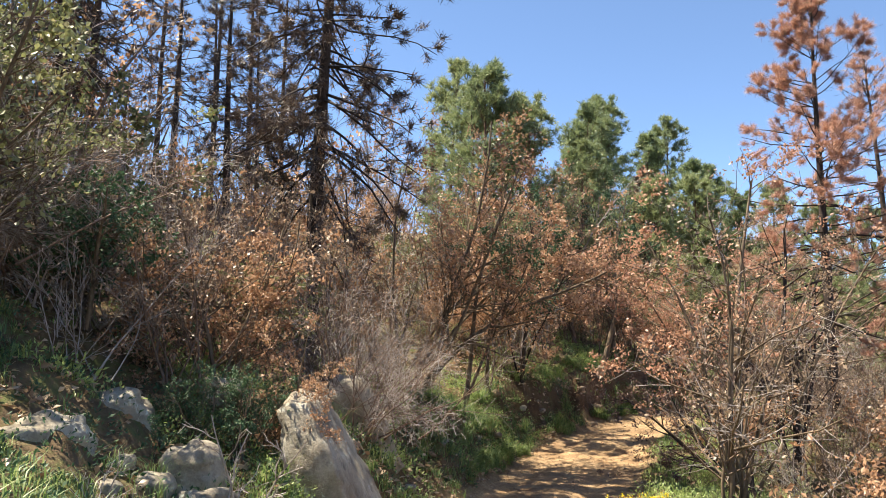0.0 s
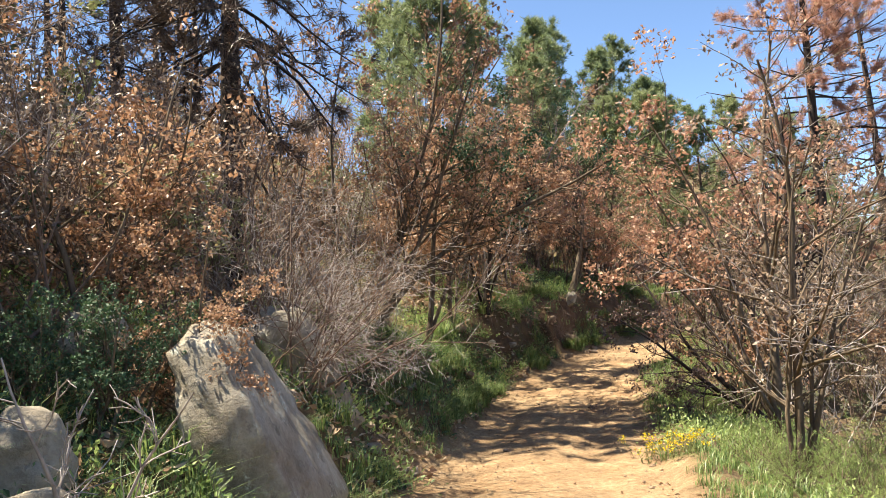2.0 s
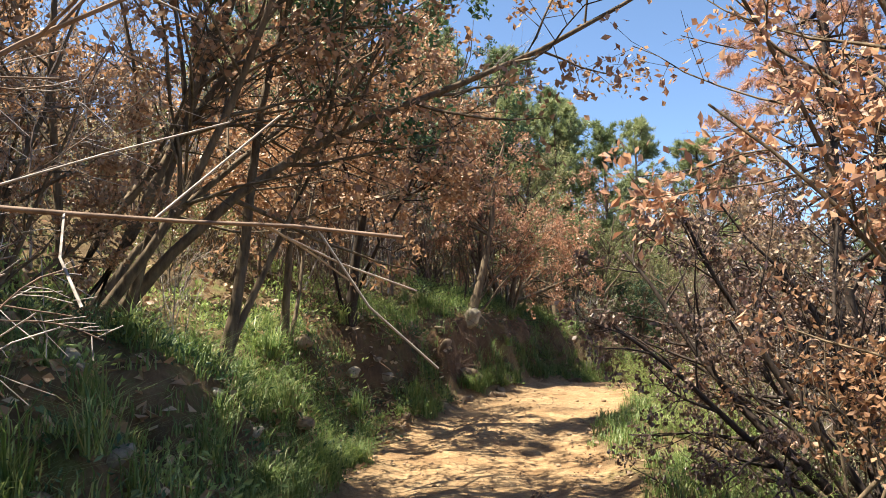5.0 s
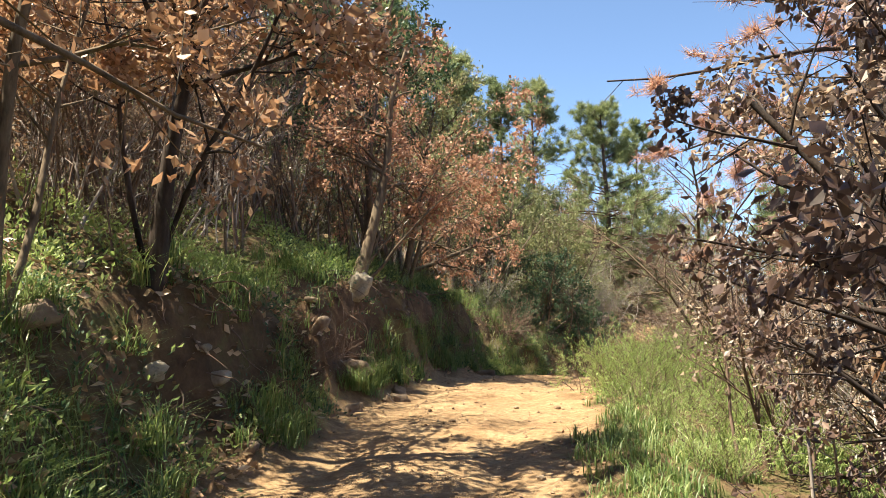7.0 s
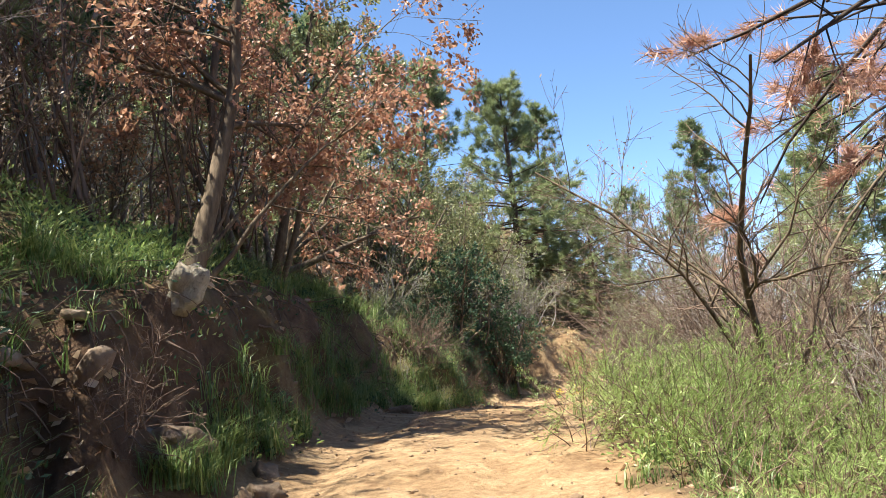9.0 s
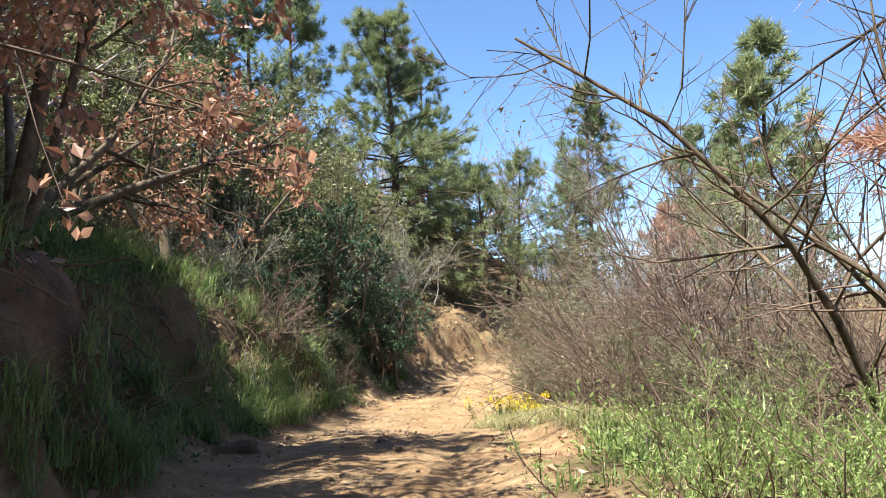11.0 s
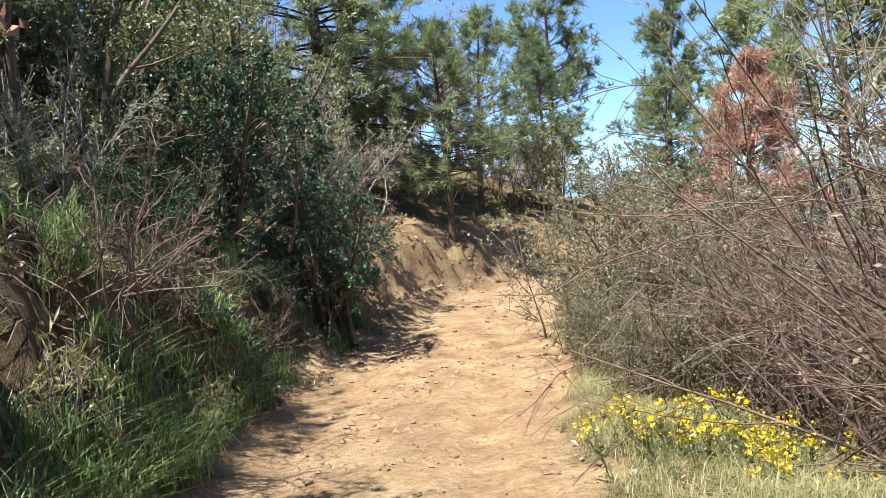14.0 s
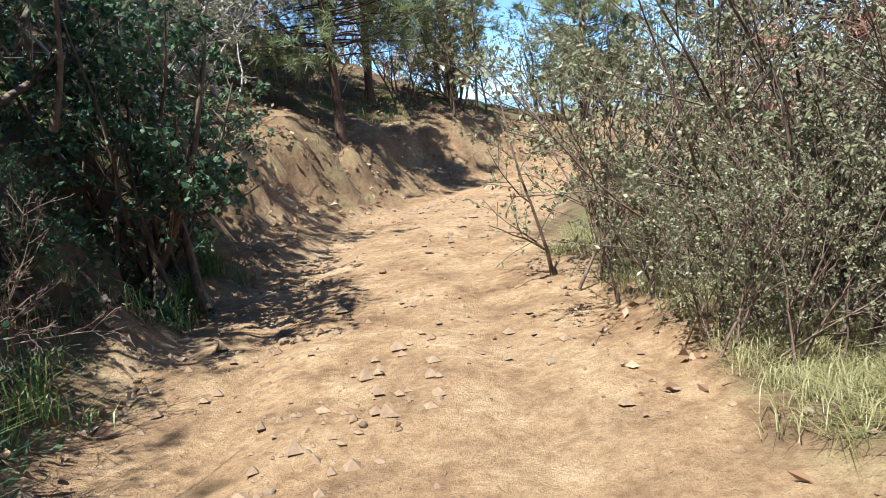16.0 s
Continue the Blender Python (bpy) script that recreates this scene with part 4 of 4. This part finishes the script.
for k, (x, y, a, b, c) in enumerate(((4.98, 24.9, 0.15, 0.22, 0.24), (4.85, 24.4, 0.28, 0.2, 0.14), (5.85, 25.45, 0.2, 0.18, 0.14), (5.3, 24.1, 0.14, 0.12, 0.09), (4.5, 23.4, 0.15, 0.13, 0.1), (1.3, 20.4, 0.18, 0.16, 0.12), (3.3, 22.9, 0.15, 0.12, 0.08), (5.5, 24.6, 0.13, 0.1, 0.08), (5.15, 24.0, 0.1, 0.1, 0.07), (8.7, 28.3, 0.16, 0.2, 0.07))):
    put_rock(boulder("bank_rock", "angular granite rock lodged in the earth bank", 30 + k, (a, b, c), 0.38, 0.85, 3, ROCK if k == 0 else ROCK_EARTH), x, y, ground_z(x, y) - c * 0.1, k * 63, (14, 24 - 9 * k))
shard = [boulder("bank_stone", "pale broken stone lying on the grassy bank", 50 + k, (0.13, 0.1, 0.06), 0.3, 0.6, 2, ROCK_EARTH if k % 2 else ROCK) for k in range(4)]
krng = np.random.default_rng(17)
for k in range(130):
    s, d = 13 + 18 * krng.random(), 1.4 + 1.5 * krng.random()
    x = float(np.interp(s, LINE_S, LINE[:, 0]) - np.interp(s, LINE_S, LINE_T[:, 1]) * d)
    y = float(np.interp(s, LINE_S, LINE[:, 1]) + np.interp(s, LINE_S, LINE_T[:, 0]) * d)
    ob = shard[k] if k < 4 else copy_thing(shard[k % 4], pose(0, 0, 0))
    tagged(ob, group="stones on the bank")
    ob.matrix_basis = pose(x, y, ground_z(x, y) + 0.01, krng.random() * 40 - 20, krng.random() * 50, krng.random() * 360)
    ob.scale = (0.4 + 1.0 * krng.random() ** 2,) * 3

# roots hanging from the cut edge, dead branches, dry reeds
qrng = np.random.default_rng(23)
s, d = 25 + 15 * qrng.random(260), 1.75 + 0.55 * qrng.random(260)
x = np.interp(s, LINE_S, LINE[:, 0]) - np.interp(s, LINE_S, LINE_T[:, 1]) * d
y = np.interp(s, LINE_S, LINE[:, 1]) + np.interp(s, LINE_S, LINE_T[:, 0]) * d
way = np.stack([np.interp(s, LINE_S, LINE_T[:, 1]), -np.interp(s, LINE_S, LINE_T[:, 0]), np.full(260, -0.5)], 1) + qrng.normal(size=(260, 3)) * 0.5
P = lines(qrng, np.stack([x, y, land(x, y)[0]], 1), way, 0.25 + 0.5 * qrng.random(260), 6, 0.28, -0.22)
P[:, :, 2] = np.maximum(P[:, :, 2], land(P[:, :, 0].ravel(), P[:, :, 1].ravel())[0].reshape(260, 6) + 0.004)
tagged(new("hanging_roots", mesh_of("hanging_roots", *tubes(P, (0.004 + 0.007 * qrng.random((260, 1))) * np.linspace(1, 0.3, 6), 4), TWIG_BROWN)), "thin roots hanging out of the cut earth bank", "roots", kind="stuff")


def dead_branch(name, label, seed, stems, bark):
    return woody(name, label, "dead branch", seed, stems, bark, LEAF_DULL, 0, 0.05, (6, 4), (0.25, 0.2), (42, 40), (0.42, 0.45), wob=0.2, up=-0.04)


stick = stand(dead_branch("dead_branch", "pale bare dead branch lying among boulders", 111, [(0, 0, 0.3, -0.2, 0.95, 0.012), (0, 0, 1.3, -0.2, 0.9, 0.01), (0, 0, -0.2, -0.1, 0.8, 0.009)], TWIG_GREY), -1.7, 6.6, 0, 1.25, -0.08)
again(stick, -2.4, 5.5, 110, 0.7)
pile = stand(dead_branch("branch_pile", "heap of dead grey branches sliding down the bank", 112, fan(112, 16, 0.8, 1.05, 0.009, 0.2, (0.35, -0.75)), TWIG_BROWN), 10.75, 31.85, 0)
again(pile, 11.4, 32.5, 30, 0.9)
again(pile, 12.1, 33.2, -20, 0.8)
again(pile, 13.6, 34.2, 15, 0.7)
again(pile, 9.2, 31.0, 20, 0.75)
again(pile, 4.3, 23.9, 10, 0.6)
reed = stand(woody("dry_reeds", "tuft of dry straw-coloured reeds at the foot of the bank", "reeds", 113, fan(113, 30, 0.28, 0.5, 0.004, 0.08), TWIG_GREY, GRASS_DRY, 240, 0.1, (2, 2), (0.5, 0.3), (20, 25), (0.3, 0.4), wide=0.12, drop=-0.5), 12.0, 32.5, 0)
again(reed, 10.4, 31.3, 60, 0.9)
again(reed, -1.9, 5.7, 160, 0.9)
tagged(reed, group="dry reeds")

# ---------------------------------------------------------------- grass, flowers, litter


def grass(name, label, n, lo, hi, s0, s1, height, material, seed, patch=0.0, per=14, lean=0.5, width=0.007, on_cut=0.14):
    """Tufts of bent blades over a strip beside the track."""
    r = np.random.default_rng(seed)
    s = s0 + (s1 - s0) * r.random(n)
    d = lo + (hi - lo) * r.random(n)
    x0, y0 = np.interp(s, LINE_S, LINE[:, 0]), np.interp(s, LINE_S, LINE[:, 1])
    tx, ty = np.interp(s, LINE_S, LINE_T[:, 0]), np.interp(s, LINE_S, LINE_T[:, 1])
    x, y = x0 - ty * d, y0 + tx * d
    keep = vnoise(x * 0.9, y * 0.9, seed) + 0.5 * vnoise(x * 2.3, y * 2.3, seed + 1) > patch
    x, y = x[keep], y[keep]
    z, bare, cut = land(x, y)
    ok = (bare < 0.3) & ((cut < 0.45) | (r.random(len(x)) < on_cut))
    base = np.repeat(np.stack([x, y, z - 0.01], 1)[ok], per, 0)
    size = np.repeat((0.55 + 0.75 * r.random(len(x)))[ok], per)
    base = base + np.concatenate([r.normal(size=(len(base), 2)) * 0.045, np.zeros((len(base), 1))], 1)
    out = r.normal(size=(len(base), 3)) * lean
    out[:, 2] = 0
    L = (height * size * (0.5 + 0.7 * r.random(len(base))))[:, None]
    side = unit(np.cross(out, np.array([0, 0, 1.0]))) * width * 0.5
    up = np.array([0, 0, 1.0])
    mid = base + (up + out * 0.35) * L * 0.55
    tip = base + (up * 0.82 + out * 1.1) * L
    V = np.stack([base - side, base + side, mid + side * 0.8, mid - side * 0.8, tip], 1).reshape(-1, 3)
    b = np.arange(len(base))[:, None] * 5
    F = np.concatenate([b + np.array([[0, 1, 2]]), b + np.array([[0, 2, 3]]), b + np.array([[3, 2, 4]])])
    return tagged(new(name, mesh_of(name, V, F, material)), label, "grass", kind="stuff")


grass("bank_grass", "lush green grass along the foot of the bank", 3000, 1.2, 2.5, 7, 43, 0.17, GRASS, 71, 0.08, 11, width=0.01)
grass("slope_grass", "green grass and weeds over the slope", 2800, 2.2, 6.0, 7, 56, 0.15, GRASS, 72, 0.3, 9, 0.7, 0.011)
grass("edge_grass", "long grass hanging over the top of the bank", 1500, 1.9, 2.7, 22, 38, 0.26, GRASS, 76, -0.2, 10, 1.1, 0.01)
grass("face_grass", "green grass clinging to the face of the bank", 900, 1.35, 2.2, 25, 37, 0.17, GRASS, 77, 0.15, 8, 0.8, 0.01)
grass("long_tufts", "long arching tufts of bright green grass on the bank", 360, 1.35, 3.0, 12, 44, 0.4, GRASS, 78, -0.4, 60, 0.8, 0.009)
grass("foot_grass", "deep green lush grass along the foot of the cut bank", 2600, 1.22, 1.66, 20, 48, 0.3, GRASS, 70, -0.35, 16, 0.7, 0.009, 1.0)
grass("boulder_grass", "green grass tufts between the boulders", 1500, 1.3, 5.2, 8, 16, 0.22, GRASS, 79, -0.3, 11, 0.8, 0.009)
grass("far_bank_grass", "green grass tufts along the far bank", 1600, 1.2, 3.6, 40, 56, 0.2, GRASS, 73, 0.25, 10)
grass("verge_grass", "bright green grass and herbs on the verge", 4200, -3.8, -1.25, 11, 36, 0.17, GRASS, 74, -0.25, 11, width=0.01)
grass("dry_verge_grass", "pale dry grass on the verge", 3600, -2.9, -1.1, 35.5, 47, 0.13, GRASS_DRY, 75, -0.7, 13, 1.1, 0.0045)


def litter(name, label, n, lo, hi, s0, s1, size, material, seed, lift=0.012, upright=0.35, bare_ok=True):
    """Loose leaves lying on the ground."""
    r = np.random.default_rng(seed)
    s, d = s0 + (s1 - s0) * r.random(n), lo + (hi - lo) * r.random(n)
    x = np.interp(s, LINE_S, LINE[:, 0]) - np.interp(s, LINE_S, LINE_T[:, 1]) * d
    y = np.interp(s, LINE_S, LINE[:, 1]) + np.interp(s, LINE_S, LINE_T[:, 0]) * d
    keep = vnoise(x * 1.3, y * 1.3, seed) > -0.3
    x, y = x[keep], y[keep]
    z = land(x, y)[0]
    w = r.normal(size=(len(x), 3)) * np.array([1, 1, upright])
    V, F = blades(r, np.stack([x, y, z + lift], 1), w, size, 0.6, 0.5)
    return tagged(new(name, mesh_of(name, V, F, material, False)), label, "leaf litter", kind="stuff")


litter("fallen_leaves", "dry brown oak leaves scattered over the slope", 20000, 1.3, 6.0, 7, 56, 0.085, LITTER, 81)
litter("bank_leaves", "thick dry leaf litter between stones on the bank", 9000, 1.35, 4.2, 12, 30, 0.1, LITTER, 84, 0.02)
litter("verge_leaves", "dry brown leaves scattered on the verge", 5000, -5, -1.2, 10, 50, 0.07, LITTER, 82)
litter("track_leaves", "a few dry leaves and twigs on the track", 500, -1.3, 1.4, 8, 54, 0.036, LITTER, 83)

# low leafy herbs along the foot of the bank and on the verge


def herbs(name, label, n, lo, hi, s0, s1, height, leaf, size, material, seed, patch=0.0, per=26):
    """Low clumps of small upright leaves."""
    r = np.random.default_rng(seed)
    s, d = s0 + (s1 - s0) * r.random(n), lo + (hi - lo) * r.random(n)
    x = np.interp(s, LINE_S, LINE[:, 0]) - np.interp(s, LINE_S, LINE_T[:, 1]) * d
    y = np.interp(s, LINE_S, LINE[:, 1]) + np.interp(s, LINE_S, LINE_T[:, 0]) * d
    keep = vnoise(x * 0.8, y * 0.8, seed) > patch
    x, y = x[keep], y[keep]
    z, bare, cut = land(x, y)
    ok = (bare < 0.3) & ((cut < 0.45) | (r.random(len(x)) < 0.14))
    x, y, z = x[ok], y[ok], z[ok]
    k = (0.5 + r.random(len(x)))[:, None]
    g = np.repeat(np.stack([x, y, z], 1), per, 0)
    o = r.normal(size=(len(g), 3)) * np.array([0.5, 0.5, 0])
    hgt = r.random((len(g), 1)) * height * np.repeat(k, per, 0)
    at = g + o * size * np.repeat(k, per, 0) + np.array([0, 0, 1.0]) * hgt * np.exp(-(o ** 2).sum(1, keepdims=True) * 1.6)
    V, F = blades(r, at, o + r.normal(size=o.shape) * 0.4 + np.array([0, 0, 0.6]), leaf, 0.4)
    return tagged(new(name, mesh_of(name, V, F, material, False)), label, "herbs", kind="stuff")


herbs("bank_herbs", "leafy green weeds on the bank", 3400, 1.3, 4.6, 13, 46, 0.26, 0.065, 0.22, LEAF_LIME, 85, 0.15)
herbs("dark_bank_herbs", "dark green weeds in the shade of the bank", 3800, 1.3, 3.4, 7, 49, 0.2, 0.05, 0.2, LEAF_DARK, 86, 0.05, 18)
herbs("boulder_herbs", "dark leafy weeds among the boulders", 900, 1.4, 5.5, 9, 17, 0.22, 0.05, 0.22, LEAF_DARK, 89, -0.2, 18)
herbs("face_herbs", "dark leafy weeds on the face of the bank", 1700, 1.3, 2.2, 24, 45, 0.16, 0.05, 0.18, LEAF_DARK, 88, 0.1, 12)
herbs("verge_herbs", "yellow-green weeds on the sunny verge", 1700, -4.2, -1.5, 12, 36, 0.3, 0.055, 0.25, LEAF_LIME, 87, 0.05)

# bright broom bushes on the verge
broom = stand(woody("broom_bush", "bright green feathery broom bush on the verge", "bush", 91, fan(91, 28, 0.75, 0.85, 0.006, 0.28), TWIG_BROWN, LEAF_LIME, 9000, 0.019, (6, 5), (0.15, 0.1), (36, 42), (0.5, 0.55), slim=True, twigs=LEAF_LIME, wide=0.34, drop=-0.4, group="broom bushes"), 7.6, 22.1, 0, 0.8)
for x, y, s in ((8.3, 22.9, 0.85), (8.2, 21.6, 0.8), (7.1, 21.1, 0.6), (9.0, 24.0, 0.75), (6.5, 19.5, 0.6), (5.0, 15.9, 0.75), (3.7, 9.3, 0.7), (4.2, 10.2, 0.8), (3.2, 8.2, 0.6), (3.8, 11.5, 0.6), (9.4, 22.6, 1.0), (8.0, 23.4, 0.9), (8.9, 23.3, 1.05), (9.9, 24.3, 0.55), (7.7, 20.6, 0.8), (10.5, 25.3, 0.4), (4.7, 9.4, 0.8), (3.5, 10.3, 0.6), (4.5, 11.2, 0.7)):
    again(broom, x, y, x * 77, s)


def flower_clump(name, label, seed, stems, height, spread):
    """Yellow composite flowers over green stems."""
    r = np.random.default_rng(seed)
    base = np.concatenate([r.normal(size=(stems, 2)) * spread, np.zeros((stems, 1))], 1)
    P = lines(r, base, np.stack([base[:, 0] * 0.8, base[:, 1] * 0.8, np.ones(stems)], 1), height * (0.6 + 0.5 * r.random(stems)), 6, 0.08, 0.03)
    ob = empty_at(name, label, "flowers", "yellow flower clumps")
    tagged(part("stalkwork", mesh_of("stalkwork", *tubes(P, np.full(P.shape[:2], 0.0035), 3), LEAF_OLIVE), ob), kind="stuff")
    at, w = along(r, P, stems * 12, 0.1, 0.01)
    tagged(part("foliage", mesh_of("foliage", *blades(r, at, w + r.normal(size=w.shape), 0.06, 0.35), LEAF_OLIVE, False), ob), kind="stuff")
    tips = P[:, -1][r.random(stems) < 0.75]
    at = np.repeat(tips, 20, 0) + r.normal(size=(len(tips) * 20, 3)) * np.array([0.035, 0.035, 0.03])
    tagged(part("blossom", mesh_of("blossom", *blades(r, at, r.normal(size=at.shape) + np.array([0, 0, 0.5]), 0.032, 0.7), PETAL, False), ob, "bright yellow blossom"), kind="stuff")
    return ob


gold = stand(flower_clump("yellow_flowers", "clump of yellow wildflowers at the track edge", 95, 22, 0.4, 0.22), 13.0, 28.95, 0)
for x, y, s in ((13.2, 28.7, 0.75), (12.85, 28.5, 0.75), (13.25, 29.35, 0.75), (12.8, 27.9, 0.5), (2.85, 12.05, 0.75), (3.05, 11.7, 0.7), (13.5, 28.9, 0.6)):
    again(gold, x, y, x * 91, s)

# stones on the track
proto = []
for k in range(5):
    bm = bmesh.new()
    bmesh.ops.create_icosphere(bm, subdivisions=2, radius=1.0)
    for v in bm.verts:
        q = v.co * 1.3 + Vector((k * 5.1, 2.0, 1.0))
        v.co = v.co * (1 + 0.35 * noise.noise(q)) * Vector((1, 0.85, 0.6)).length / 1.45
        v.co.z *= 0.62
    me = bpy.data.meshes.new("stone")
    bm.to_mesh(me)
    bm.free()
    me.materials.append(STONE)
    proto.append(me)
srng = np.random.default_rng(99)
for k in range(230):
    s = 12 + 40 * srng.random()
    d = srng.normal() * 0.75 if k % 3 else 1.25 * srng.choice([-1, 1]) + srng.normal() * 0.15
    size = 0.013 + 0.03 * srng.random() ** 3
    x = np.interp(s, LINE_S, LINE[:, 0]) - np.interp(s, LINE_S, LINE_T[:, 1]) * d
    y = np.interp(s, LINE_S, LINE[:, 1]) + np.interp(s, LINE_S, LINE_T[:, 0]) * d
    ob = tagged(new("stone", proto[k % 5]), "small weathered stone lying on the dirt track", "stone", "stones on the track")
    ob.matrix_basis = pose(x, y, ground_z(x, y) + size * 0.25, 0, 0, srng.random() * 360)
    ob.scale = (size,) * 3

# loose clods over the track
r = np.random.default_rng(123)
n = 5200
s, d = 8 + 46 * r.random(n), np.where(r.random(n) < 0.5, r.normal(size=n) * 0.6, r.choice([-1.0, 1.0], n) * (1.15 + 0.2 * r.normal(size=n)))
x = np.interp(s, LINE_S, LINE[:, 0]) - np.interp(s, LINE_S, LINE_T[:, 1]) * d
y = np.interp(s, LINE_S, LINE[:, 1]) + np.interp(s, LINE_S, LINE_T[:, 0]) * d
size = 0.005 + 0.022 * r.random(n) ** 4
corner = np.array([(1, 0, 0), (-1, 0, 0), (0, 1, 0), (0, -1, 0), (0, 0, 0.8), (0, 0, -0.5)])
V = (corner[None] * (0.6 + 0.8 * r.random((n, 6, 1)))) * size[:, None, None] + np.stack([x, y, land(x, y)[0] + size * 0.2], 1)[:, None]
F = np.array([(0, 2, 4), (2, 1, 4), (1, 3, 4), (3, 0, 4), (2, 0, 5), (1, 2, 5), (3, 1, 5), (0, 3, 5)])[None] + np.arange(n)[:, None, None] * 6
tagged(new("loose_clods", mesh_of("loose_clods", V, F.reshape(-1, 3), STONE, False)), "small clods and gravel scattered over the track", "gravel", kind="stuff")

# lumps of dried clay along the ruts by the bend
n = 1100
s, d = 38 + 13 * r.random(n), 0.25 + 0.5 * r.normal(size=n)
x = np.interp(s, LINE_S, LINE[:, 0]) - np.interp(s, LINE_S, LINE_T[:, 1]) * d
y = np.interp(s, LINE_S, LINE[:, 1]) + np.interp(s, LINE_S, LINE_T[:, 0]) * d
keep = vnoise(x * 1.5, y * 1.5, 61) > 0.0
x, y = x[keep], y[keep]
size = 0.012 + 0.045 * r.random(len(x)) ** 3
V = (corner[None] * (0.6 + 0.8 * r.random((len(x), 6, 1)))) * size[:, None, None] + np.stack([x, y, land(x, y)[0] + size * 0.15], 1)[:, None]
F = np.array([(0, 2, 4), (2, 1, 4), (1, 3, 4), (3, 0, 4), (2, 0, 5), (1, 2, 5), (3, 1, 5), (0, 3, 5)])[None] + np.arange(len(x))[:, None, None] * 6
tagged(new("clay_lumps", mesh_of("clay_lumps", V, F.reshape(-1, 3), STONE, False)), "reddish lumps of dried clay along the ruts", "clods", kind="stuff")

# far ridge, with its distance haze painted in as blue
r = np.linspace(-1, 1, 80)
az = radians(-75) + r * radians(62)
ridge_h = 125 + 60 * vnoise(r * 5, r * 0, 3) + 12 * vnoise(r * 17, r * 0, 4)
lowv = np.stack([-2400 * np.sin(az), 2400 * np.cos(az), np.full(80, -60.0)], 1)
V = np.concatenate([lowv, lowv * np.array([1.25, 1.25, 0]) + np.array([0, 0, 1.0]) * ridge_h[:, None], lowv * np.array([1.5, 1.5, 1.0])])
i = np.arange(79)
F = np.concatenate([np.stack([i, i + 1, i + 81, i + 80], 1), np.stack([i + 80, i + 81, i + 161, i + 160], 1)])
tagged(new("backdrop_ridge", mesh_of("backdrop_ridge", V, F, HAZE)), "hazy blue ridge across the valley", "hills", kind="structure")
